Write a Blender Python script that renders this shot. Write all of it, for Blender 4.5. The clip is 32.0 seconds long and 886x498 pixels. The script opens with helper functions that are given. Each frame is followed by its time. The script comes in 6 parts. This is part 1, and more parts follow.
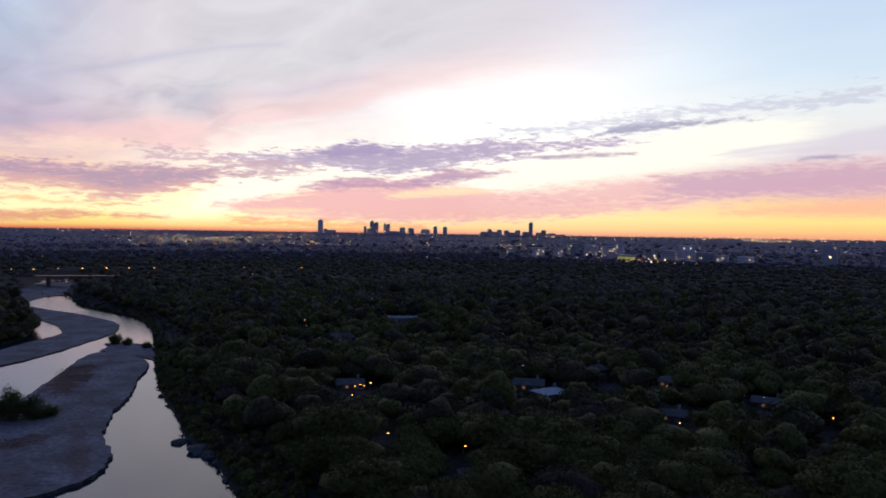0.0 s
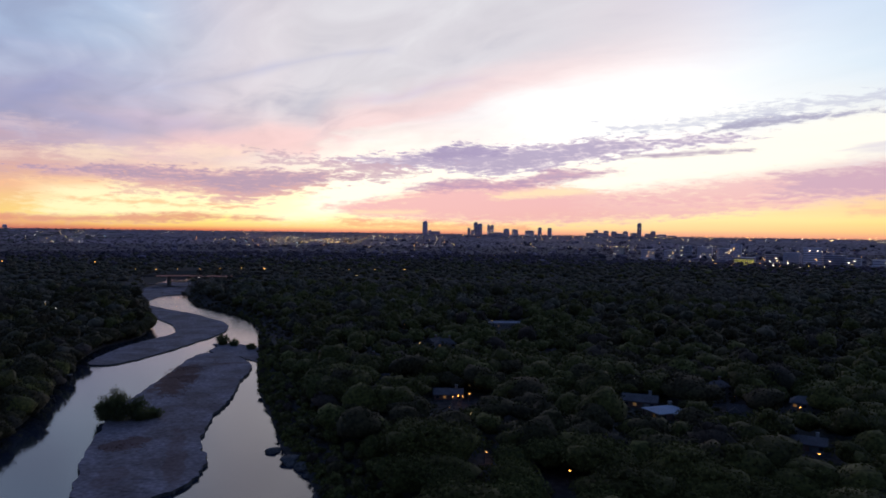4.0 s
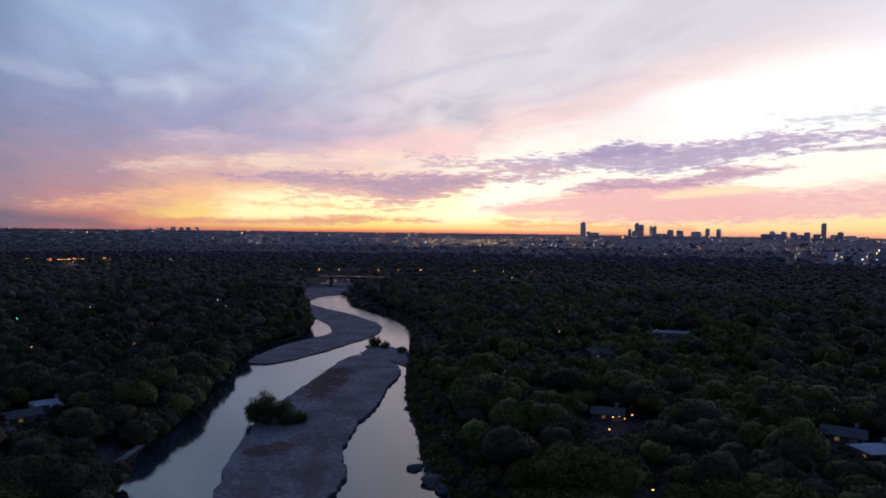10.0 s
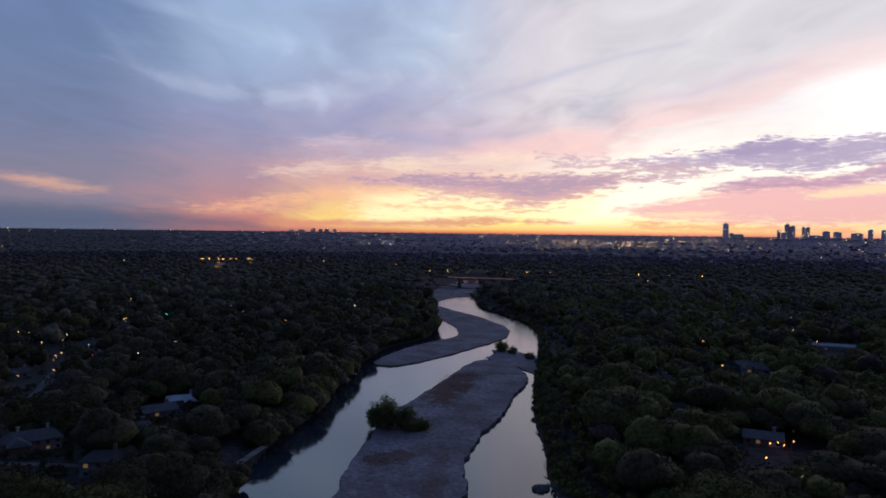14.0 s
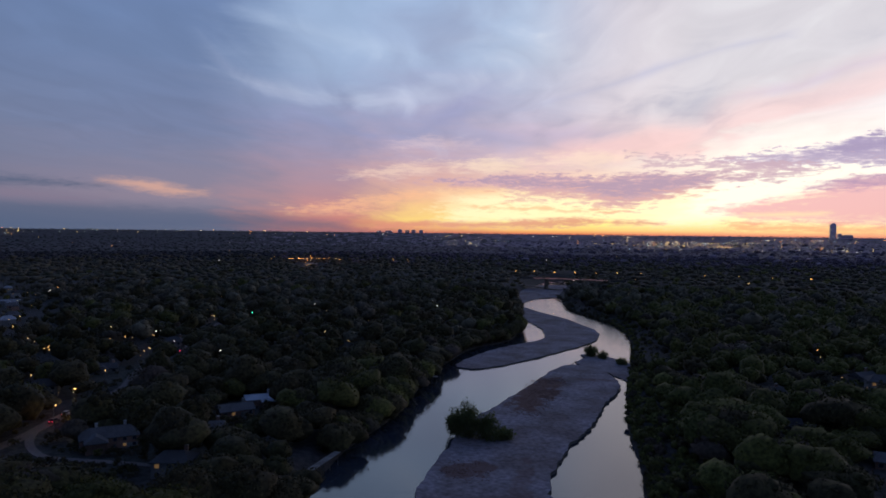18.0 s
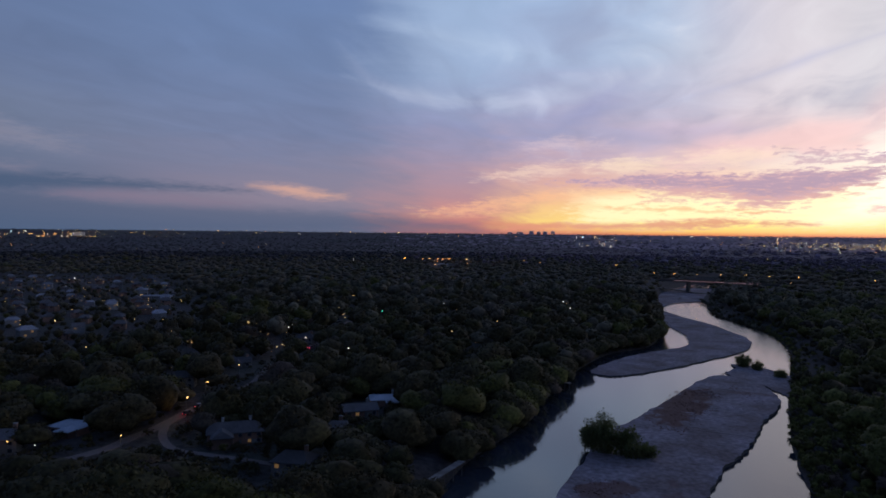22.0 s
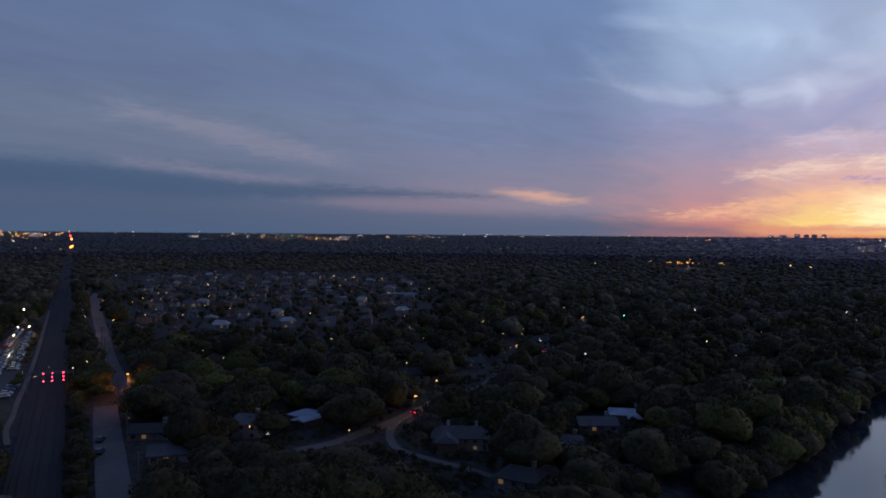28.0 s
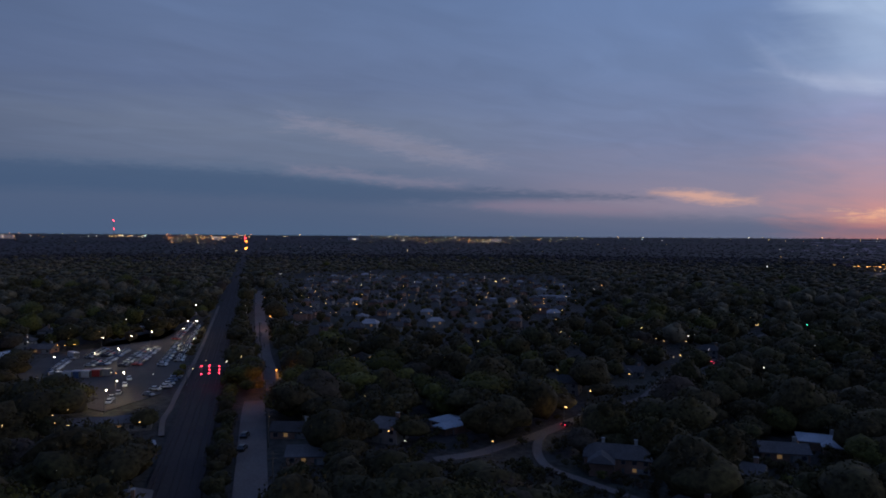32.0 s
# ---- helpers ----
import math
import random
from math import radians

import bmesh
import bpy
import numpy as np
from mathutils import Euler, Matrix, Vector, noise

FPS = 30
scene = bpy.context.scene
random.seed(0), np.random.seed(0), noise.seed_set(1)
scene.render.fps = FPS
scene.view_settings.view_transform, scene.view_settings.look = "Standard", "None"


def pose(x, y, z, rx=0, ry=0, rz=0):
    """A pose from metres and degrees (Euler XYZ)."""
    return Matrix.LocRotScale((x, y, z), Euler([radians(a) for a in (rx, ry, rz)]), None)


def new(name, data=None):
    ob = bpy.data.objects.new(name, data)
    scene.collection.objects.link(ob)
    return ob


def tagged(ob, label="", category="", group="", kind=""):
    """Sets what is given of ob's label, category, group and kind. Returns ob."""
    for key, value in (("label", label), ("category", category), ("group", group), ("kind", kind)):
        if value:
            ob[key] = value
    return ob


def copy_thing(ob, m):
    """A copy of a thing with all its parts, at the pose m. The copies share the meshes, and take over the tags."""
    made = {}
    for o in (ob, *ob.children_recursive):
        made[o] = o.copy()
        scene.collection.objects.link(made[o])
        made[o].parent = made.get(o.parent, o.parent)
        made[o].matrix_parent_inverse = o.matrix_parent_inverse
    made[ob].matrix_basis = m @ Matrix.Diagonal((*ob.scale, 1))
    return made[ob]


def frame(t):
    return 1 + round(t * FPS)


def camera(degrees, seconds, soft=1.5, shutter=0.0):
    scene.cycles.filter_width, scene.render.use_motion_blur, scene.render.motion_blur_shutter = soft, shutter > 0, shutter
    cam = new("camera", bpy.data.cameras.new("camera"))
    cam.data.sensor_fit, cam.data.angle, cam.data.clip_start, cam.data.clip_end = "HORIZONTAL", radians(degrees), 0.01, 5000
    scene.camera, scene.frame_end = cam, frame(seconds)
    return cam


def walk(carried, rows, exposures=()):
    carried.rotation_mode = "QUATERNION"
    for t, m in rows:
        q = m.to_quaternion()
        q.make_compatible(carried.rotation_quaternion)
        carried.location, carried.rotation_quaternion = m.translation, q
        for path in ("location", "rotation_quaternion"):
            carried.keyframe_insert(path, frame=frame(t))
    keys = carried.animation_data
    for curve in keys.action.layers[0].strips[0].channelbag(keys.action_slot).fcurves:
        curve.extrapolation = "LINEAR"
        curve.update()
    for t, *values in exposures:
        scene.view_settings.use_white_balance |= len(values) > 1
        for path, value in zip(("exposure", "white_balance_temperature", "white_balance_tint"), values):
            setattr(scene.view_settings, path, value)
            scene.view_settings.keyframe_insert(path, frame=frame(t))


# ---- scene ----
# The camera: a drone that drifts forward over a river valley at dusk and turns to its left.
cam = camera(64.91, 32.0, soft=1.8)
FLIGHT = (
    (0, -0, 0, 70, 0, -1.31, 0.87), (0.5, 0.06, 1.92, 70.14, 1.12, -1.32, 0.86),
    (1, 0.15, 3.85, 70.28, 2.28, -1.32, 0.85), (1.5, 0.24, 5.78, 70.44, 3.41, -1.33, 0.83),
    (2, 0.33, 7.71, 70.59, 4.6, -1.33, 0.82), (2.5, 0.4, 9.63, 70.73, 5.76, -1.33, 0.81),
    (3, 0.44, 11.54, 70.85, 6.64, -1.34, 0.8), (3.5, 0.44, 13.44, 70.95, 7.56, -1.34, 0.79),
    (5.5, 0.01, 20.78, 70.97, 11.6, -1.36, 0.75), (6, -0.18, 22.58, 70.91, 12.62, -1.36, 0.74),
    (6.5, -0.4, 24.37, 70.85, 13.64, -1.37, 0.73), (7, -0.66, 26.15, 70.78, 14.67, -1.37, 0.72),
    (7.5, -0.95, 27.93, 70.74, 15.7, -1.37, 0.71), (8, -1.28, 29.72, 70.71, 16.74, -1.37, 0.71),
    (8.5, -1.65, 31.5, 70.73, 17.81, -1.37, 0.7), (9, -2.04, 33.29, 70.77, 18.94, -1.37, 0.7),
    (9.5, -2.47, 35.07, 70.83, 20.13, -1.38, 0.7), (10, -2.93, 36.84, 70.89, 21.39, -1.38, 0.69),
    (10.5, -3.43, 38.61, 70.94, 22.63, -1.38, 0.69), (11, -3.98, 40.38, 70.97, 23.86, -1.38, 0.69),
    (11.5, -4.57, 42.15, 70.97, 25.01, -1.38, 0.69), (12, -5.21, 43.91, 70.91, 26.46, -1.38, 0.69),
    (12.5, -5.9, 45.68, 70.81, 28.24, -1.37, 0.69), (13, -6.64, 47.45, 70.68, 29.9, -1.37, 0.69),
    (13.5, -7.42, 49.22, 70.52, 31.16, -1.37, 0.69), (14, -8.25, 50.99, 70.33, 32.07, -1.37, 0.69),
    (14.5, -9.11, 52.75, 70.12, 32.99, -1.37, 0.69), (16.5, -12.93, 59.58, 69.18, 36.46, -1.36, 0.67),
    (17, -13.95, 61.24, 68.91, 37.3, -1.35, 0.66), (17.5, -15.02, 62.89, 68.63, 38.13, -1.35, 0.66),
    (18, -16.12, 64.52, 68.33, 39.15, -1.35, 0.65), (18.5, -17.26, 66.13, 68.03, 40.62, -1.34, 0.64),
    (19, -18.45, 67.72, 67.72, 42, -1.34, 0.63), (19.5, -19.68, 69.28, 67.41, 43.32, -1.34, 0.62),
    (20, -20.97, 70.8, 67.11, 44.62, -1.33, 0.61), (20.5, -22.33, 72.31, 66.81, 45.96, -1.33, 0.61),
    (21, -23.76, 73.81, 66.51, 47.29, -1.32, 0.6), (21.5, -25.25, 75.28, 66.2, 48.61, -1.31, 0.59),
    (22, -26.78, 76.73, 65.9, 49.91, -1.31, 0.58), (22.5, -28.33, 78.14, 65.59, 51.19, -1.3, 0.57),
    (23, -29.9, 79.51, 65.28, 52.49, -1.29, 0.56), (23.5, -31.47, 80.83, 64.97, 53.79, -1.28, 0.55),
    (24, -33.02, 82.09, 64.66, 55.12, -1.27, 0.54), (24.5, -34.55, 83.3, 64.33, 56.68, -1.26, 0.53),
    (25, -36.05, 84.46, 64.01, 58.51, -1.24, 0.52), (25.5, -37.56, 85.57, 63.68, 60.33, -1.23, 0.51),
    (27.5, -43.88, 89.6, 62.36, 67.74, -1.15, 0.46), (28, -45.61, 90.51, 62.05, 69.58, -1.13, 0.45),
    (28.5, -47.44, 91.36, 61.75, 71.36, -1.11, 0.44), (29, -49.36, 92.15, 61.45, 73.11, -1.09, 0.43),
    (29.5, -51.34, 92.89, 61.16, 74.69, -1.07, 0.42), (30, -53.36, 93.6, 60.88, 76.27, -1.05, 0.41),
    (30.5, -55.41, 94.28, 60.6, 77.82, -1.03, 0.4), (31, -57.47, 94.96, 60.32, 79.34, -1.01, 0.39),
    (31.5, -59.51, 95.65, 60.04, 80.75, -0.99, 0.37), (32, -61.53, 96.37, 59.75, 82.06, -0.98, 0.36),
)
walk(cam, [(t, pose(x, y, z, 90 + pitch, 0, yaw) @ pose(0, 0, 0, 0, 0, roll)) for t, x, y, z, yaw, pitch, roll in FLIGHT])

# ---- the sky: an afterglow with torn clouds, the only daylight ----
world = bpy.data.worlds.new("dusk_sky")
world.use_nodes = True
scene.world = world
wn, wl = world.node_tree.nodes, world.node_tree.links
wn.clear()


def lin(c):
    """Linear colour from 0 to 255 display values."""
    return tuple((v / 255 / 12.92) if v < 10 else ((v / 255 + 0.055) / 1.055) ** 2.4 for v in c)


def plug(sock, value):
    if isinstance(value, (int, float)):
        sock.default_value = value
    elif isinstance(value, tuple):
        sock.default_value = (*value, 1.0)[: len(sock.default_value)]
    else:
        wl.new(value, sock)


def sm(op, a, b=0.0, c=0.0):
    n = wn.new("ShaderNodeMath")
    n.operation = op
    for s, v in zip(n.inputs, (a, b, c)):
        plug(s, v)
    return n.outputs[0]


def step(v, lo, hi, a=0.0, b=1.0):
    n = wn.new("ShaderNodeMapRange")
    n.interpolation_type = "SMOOTHSTEP"
    for s, w in zip(n.inputs, (v, lo, hi, a, b)):
        plug(s, w)
    return n.outputs[0]


def blend(f, a, b, kind="MIX"):
    n = wn.new("ShaderNodeMix")
    n.data_type, n.blend_type, n.clamp_factor = "RGBA", kind, True
    plug(n.inputs[0], f), plug(n.inputs[6], a), plug(n.inputs[7], b)
    return n.outputs[2]


def vec(x, y, z):
    n = wn.new("ShaderNodeCombineXYZ")
    for s, v in zip(n.inputs, (x, y, z)):
        plug(s, v)
    return n.outputs[0]


def fbm(v, scale, detail=6, rough=0.55, warp=0.0):
    n = wn.new("ShaderNodeTexNoise")
    wl.new(v, n.inputs["Vector"])
    n.inputs["Scale"].default_value, n.inputs["Detail"].default_value = scale, detail
    n.inputs["Roughness"].default_value, n.inputs["Distortion"].default_value = rough, warp
    return n.outputs[0]


coord = wn.new("ShaderNodeTexCoord")
split = wn.new("ShaderNodeSeparateXYZ")
wl.new(coord.outputs["Generated"], split.inputs[0])
dx, dy, dz = split.outputs
az = sm("MULTIPLY", sm("ARCTAN2", sm("MULTIPLY", dx, -1.0), dy), 57.2958)
el = sm("MULTIPLY", sm("ARCSINE", dz), 57.2958)
# A flat cloud deck seen in perspective: streaks run towards the point where the sun went down.
SUNSET, FAN = 19.0, 36.0
lift = sm("ADD", sm("MAXIMUM", dz, 0.0), 0.06)
sa, ca = math.sin(radians(FAN)), math.cos(radians(FAN))
along = sm("DIVIDE", sm("ADD", sm("MULTIPLY", dx, -sa), sm("MULTIPLY", dy, ca)), lift)
across = sm("DIVIDE", sm("ADD", sm("MULTIPLY", dx, ca), sm("MULTIPLY", dy, sa)), lift)
fan = fbm(vec(sm("MULTIPLY", along, 0.26), across, 3.0), 1.3, 7, 0.55, 0.5)
fan_fine = fbm(vec(sm("MULTIPLY", along, 0.5), across, 9.0), 3.0, 5, 0.5, 0.8)
wisp = fbm(vec(sm("MULTIPLY", az, 0.11), sm("MULTIPLY", el, 0.62), 1.5), 1.0, 8, 0.62, 0.35)
fleck = fbm(vec(sm("MULTIPLY", az, 0.75), sm("MULTIPLY", el, 3.6), 7.0), 1.0, 9, 0.68, 0.35)
fan0, fine0 = sm("SUBTRACT", fan, 0.5), sm("SUBTRACT", fan_fine, 0.5)
wisp0, fleck0 = sm("SUBTRACT", wisp, 0.5), sm("SUBTRACT", fleck, 0.5)
el_w = sm("ADD", el, sm("MULTIPLY", wisp0, sm("MULTIPLY", step(el, 0.6, 6.0), 3.4)))
az_w = sm("ADD", az, sm("ADD", sm("MULTIPLY", fan0, 9.0), sm("MULTIPLY", wisp0, 5.0)))


def profile(*stops):
    """Colour by height above the horizon, in degrees, up to 20."""
    n = wn.new("ShaderNodeValToRGB")
    wl.new(sm("DIVIDE", el_w, 20.0), n.inputs[0])
    r = n.color_ramp
    while len(r.elements) < len(stops):
        r.elements.new(0.5)
    for e, (deg, *c) in zip(r.elements, stops):
        e.position, e.color = deg / 20.0, (*lin(c), 1.0)
    return n.outputs[0]


AROUND = (
    (-80, profile((0, 92, 88, 116), (3, 96, 98, 130), (8, 88, 106, 145), (20, 74, 98, 140))),
    (-31, profile((0, 246, 166, 134), (0.4, 254, 200, 134), (1.2, 256, 230, 146), (2.3, 253, 214, 158), (3.4, 242, 192, 180), (5.2, 226, 202, 210),
                  (6.8, 238, 232, 232), (9, 236, 240, 242), (12, 212, 230, 246), (20, 190, 211, 240))),
    (-3, profile((0, 248, 170, 140), (0.5, 255, 220, 158), (1.4, 258, 242, 180), (2.6, 259, 242, 216), (4, 262, 256, 242), (5.2, 264, 262, 256),
                 (13, 265, 264, 264), (15, 246, 247, 254), (17.5, 228, 232, 248), (20, 212, 222, 244))),
    (14, profile((0, 240, 146, 118), (0.35, 255, 222, 150), (0.9, 260, 250, 184), (2.0, 264, 260, 224), (4.2, 265, 262, 244), (6.5, 262, 252, 242),
                 (8.5, 246, 230, 230), (11, 228, 224, 233), (15, 208, 212, 230), (20, 190, 203, 230))),
    (30, profile((0, 228, 130, 96), (0.3, 253, 206, 120), (0.8, 259, 246, 150), (1.8, 260, 246, 170), (2.8, 255, 226, 178), (4.4, 248, 212, 192),
                 (7, 208, 187, 203), (10, 183, 183, 208), (14, 184, 198, 222), (20, 176, 196, 226))),
    (41, profile((0, 206, 124, 104), (0.4, 238, 176, 122), (1.0, 250, 214, 132), (1.7, 248, 208, 138), (2.7, 240, 190, 152), (4.4, 214, 170, 168),
                 (7, 184, 166, 190), (10, 162, 164, 198), (14, 164, 181, 213), (20, 158, 181, 217))),
    (48, profile((0, 172, 114, 116), (0.8, 210, 138, 120), (1.6, 204, 142, 138), (3, 178, 139, 152), (5.5, 161, 144, 170), (8.5, 140, 146, 183),
                 (13, 154, 174, 208), (20, 156, 180, 214))),
    (59, profile((0, 104, 110, 134), (1, 116, 120, 144), (2.5, 136, 128, 150), (4.5, 128, 127, 155), (8, 112, 125, 162), (13, 107, 127, 167), (20, 105, 130, 175))),
    (94, profile((0, 72, 96, 126), (1.5, 62, 90, 123), (4, 72, 98, 130), (6, 98, 112, 140), (8.5, 104, 117, 144), (12, 96, 112, 147), (20, 95, 116, 155))),
    (150, profile((0, 52, 72, 102), (4, 52, 72, 104), (10, 60, 78, 112), (20, 60, 80, 116))),
)
sky = AROUND[0][1]
for (a0, _), (a1, colour) in zip(AROUND, AROUND[1:]):
    sky = blend(step(az_w, a0, a1), sky, colour)


def along_az(stops, base, span):
    """Two heights by azimuth, from stops (azimuth, low, high), in degrees."""
    a0, a1 = stops[0][0], stops[-1][0]
    n = wn.new("ShaderNodeValToRGB")
    wl.new(sm("DIVIDE", sm("SUBTRACT", az, a0), a1 - a0), n.inputs[0])
    r = n.color_ramp
    while len(r.elements) < len(stops):
        r.elements.new(0.5)
    for e, (a, lo, hi) in zip(r.elements, stops):
        e.position, e.color = (a - a0) / (a1 - a0), ((lo - base) / span, (hi - base) / span, 0.0, 1.0)
    s = wn.new("ShaderNodeSeparateColor")
    wl.new(n.outputs[0], s.inputs[0])
    return [sm("MULTIPLY_ADD", v, span, base) for v in s.outputs[:2]]


def ribbon(stops, rgb, amount, ragged, soft, light=None):
    """A cloud bank between two heights that follow the azimuth, torn by the noises; light: the colour of its thin parts."""
    global sky
    lo, hi = along_az(stops, -2.0, 30.0)
    ends = sm("MINIMUM", sm("SUBTRACT", az, stops[0][0]), sm("SUBTRACT", stops[-1][0], az))
    body = sm("MINIMUM", sm("MINIMUM", sm("SUBTRACT", el, lo), sm("SUBTRACT", hi, el)), sm("MULTIPLY_ADD", ends, 0.3, 0.1))
    if soft > 0.75:  # thin veil, drawn out along the fan
        torn = sm("MULTIPLY_ADD", fan0, ragged * 0.6, sm("MULTIPLY_ADD", fine0, ragged * 0.4, body))
    else:
        torn = sm("MULTIPLY_ADD", fleck0, ragged, sm("MULTIPLY_ADD", wisp0, ragged * 0.5, body))
    mask = step(torn, -soft if soft < 0.75 else -0.2 * soft, soft, 0.0, amount)
    ink = lin(rgb) if light is None else blend(step(sm("MULTIPLY_ADD", fleck0, 2.0, sm("MULTIPLY", torn, 0.8)), 0.65, -0.1, 0.0, 0.8), lin(rgb), lin(light))
    sky = blend(mask, sky, ink)


# the high veil: its torn edge runs up from the afterglow, and its streaks fan out from a point low over the river
streak = sm("ADD", sm("MULTIPLY", fan0, 1.0), sm("MULTIPLY", fine0, 0.55))
hem, _ = along_az(((-34.4, 13.66, 0), (-26.2, 13.11, 0), (-5.4, 11.92, 0), (-2.0, 11.67, 0), (1.7, 11.11, 0), (4.8, 10.50, 0), (8.0, 9.49, 0), (12.3, 8.60, 0), (15.8, 7.96, 0), (17.8, 7.09, 0), (19.4, 5.87, 0)), -2.0, 30.0)
rim = sm("ADD", sm("SUBTRACT", el, hem), sm("ADD", sm("MULTIPLY", streak, 2.2), sm("MULTIPLY", wisp0, 2.0)))
over_glow = sm("MULTIPLY", step(az, -20.0, 2.0), step(az, 34.0, 18.0))
sharp = step(az, -8.0, 14.0, 2.4, 0.5)
sky = blend(sm("MULTIPLY", over_glow, step(rim, sm("MULTIPLY", sharp, -0.5), sharp, 0.0, 0.75)), sky, lin((246, 212, 212)))
sky = blend(sm("MULTIPLY", over_glow, step(rim, 0.6, 4.2, 0.0, 0.85)), sky, lin((214, 214, 222)))
veil = sm("MULTIPLY", sm("MULTIPLY", step(az, -14.0, 4.0), step(az, 58.0, 36.0)), sm("MULTIPLY", step(el, 4.5, 8.0), step(rim, -0.2, 1.5)))
sky = blend(sm("MULTIPLY", veil, step(streak, 0.0, 0.3, 0.0, 0.45)), sky, lin((228, 228, 230)))
sky = blend(sm("MULTIPLY", veil, step(streak, 0.02, -0.36, 0.0, 0.5)), sky, lin((150, 156, 192)))
# bright gaps
ribbon(((-27.1, 6.59, 8.45), (-24.4, 5.86, 8.75), (-20.5, 5.19, 8.51), (-14.2, 4.38, 7.13), (-7.5, 3.92, 6.19), (-1.6, 3.67, 5.97), (2.1, 4.45, 5.27), (6.7, 4.07, 5.08), (10.4, 3.53, 5.34), (13, 2.82, 4.89), (16.1, 1.85, 4.51), (18.2, 1.18, 3.9), (21.5, 0.93, 2.39)), (264, 260, 244), 0.9, 1.5, 0.7)
ribbon(((19.4, 1.28, 3.5), (23.4, 1.09, 2.84), (28.6, 1.06, 3.22), (33.9, 0.83, 3.4), (38.5, 0.88, 3.19)), (263, 256, 208), 0.8, 2.2, 0.6)
# pale streaks of the veil
ribbon(((36.8, 11.07, 12.82), (40, 9.74, 12.83), (44.2, 9.02, 11.91), (48.8, 9.58, 11.79), (53.3, 10.38, 12.03), (57.2, 11.8, 12.65), (60.2, 13.67, 14.16)), (198, 208, 230), 0.45, 6, 1.6)
ribbon(((38.7, 13.27, 14.56), (45.1, 13.64, 15.78), (50.6, 14.73, 16.83), (55.1, 16.14, 16.96)), (190, 208, 234), 0.35, 6, 1.6)
# dark lilac streaks
ribbon(((35, 10.17, 12.37), (37.7, 8.62, 11.52), (41.4, 7.11, 8.83), (45.1, 6.88, 8.55), (48.8, 8.02, 9.36), (52.4, 9.63, 10.34)), (146, 150, 192), 0.5, 5, 1.3)
ribbon(((13.2, 14.29, 14.71), (17.7, 13.68, 14.24), (22.2, 12.36, 13.32), (25.9, 11.2, 12.22), (31.4, 10.12, 10.66)), (182, 184, 212), 0.65, 2.5, 0.8)
ribbon(((4.8, 12.23, 12.88), (8.9, 11.48, 12.48), (12.3, 10.42, 11.28), (18.5, 9.95, 10.48)), (212, 196, 216), 0.6, 3, 0.9)
ribbon(((24, 7.45, 8.58), (27.7, 6.87, 8.99), (32.3, 6.78, 9.12), (36.8, 7.19, 8.74)), (186, 172, 202), 0.45, 4, 1.2)
ribbon(((29, 6.5, 7.69), (32.9, 6.33, 8.36), (37.7, 6.57, 9.48), (43, 7.02, 10.19), (47.1, 7.82, 10.1)), (146, 154, 192), 0.45, 5, 1.3)
# pink hem of the veil
ribbon(((17.3, 6.63, 7.98), (19.4, 5.87, 8.71), (23.1, 5.36, 8.81), (27.7, 5.13, 8.09), (33.2, 5.03, 7.07)), (246, 202, 200), 0.6, 4, 1.2)
# cream patches
ribbon(((38.6, 5.07, 5.34), (41.2, 4.8, 5.42), (43.8, 4.58, 5.28), (45.9, 4.63, 4.8)), (238, 206, 192), 0.75, 2.5, 0.5)
ribbon(((33.4, 5.3, 5.75), (35.5, 4.98, 6.02), (37.3, 5.29, 5.47)), (248, 222, 200), 0.75, 2.2, 0.5)
ribbon(((24.7, 5.9, 6.31), (27.4, 5.55, 6.6), (29.7, 5.83, 6.06)), (252, 224, 206), 0.75, 2.2, 0.5)
ribbon(((37.7, 7.07, 7.33), (40.4, 6.96, 7.58), (42.1, 6.89, 7.19)), (212, 190, 202), 0.6, 2.2, 0.5)
# bank left of the gap
ribbon(((15.6, 4.47, 4.72), (17.5, 4.23, 4.85), (19.4, 3.58, 4.9), (21.4, 3.05, 4.82), (23.5, 2.41, 4.72), (25.6, 2.23, 4.71), (27.3, 2.86, 4.69), (29.5, 3.22, 4.7), (34, 3.58, 4.72), (35.3, 3.81, 4.54), (38.1, 3.93, 4.39), (40.6, 4.1, 4.23)), (174, 150, 178), 0.95, 2.6, 0.28, (214, 172, 182))
ribbon(((19.8, 3.16, 3.42), (21.8, 2.66, 3.18), (24.3, 1.97, 3.02), (26.8, 2.14, 3.21), (29.5, 2.86, 3.49), (32.6, 2.95, 3.4)), (226, 178, 172), 0.7, 5, 0.35)
# low bars on the glow
ribbon(((22.1, 0.79, 0.96), (25.5, 0.81, 1.12), (28.5, 0.7, 1.37), (32.1, 0.57, 1.08), (36.7, 0.53, 0.81), (40.4, 0.49, 0.86), (44.1, 0.4, 0.68)), (224, 150, 126), 0.85, 1.3, 0.25)
ribbon(((25.1, 1.7, 1.88), (28.5, 1.73, 1.96), (33, 1.98, 2.21), (37.6, 2.18, 2.37)), (240, 180, 130), 0.6, 2.6, 0.3)
ribbon(((35.3, 3.21, 3.49), (38.5, 2.91, 3.47), (43.2, 2.41, 3.1), (46.9, 1.8, 2.45), (51, 1.38, 1.74)), (252, 192, 150), 0.6, 3, 0.5)
ribbon(((47.8, 0.82, 1.05), (50.5, 0.74, 1.06), (52.3, 0.63, 0.99)), (230, 140, 132), 0.7, 1.2, 0.35)
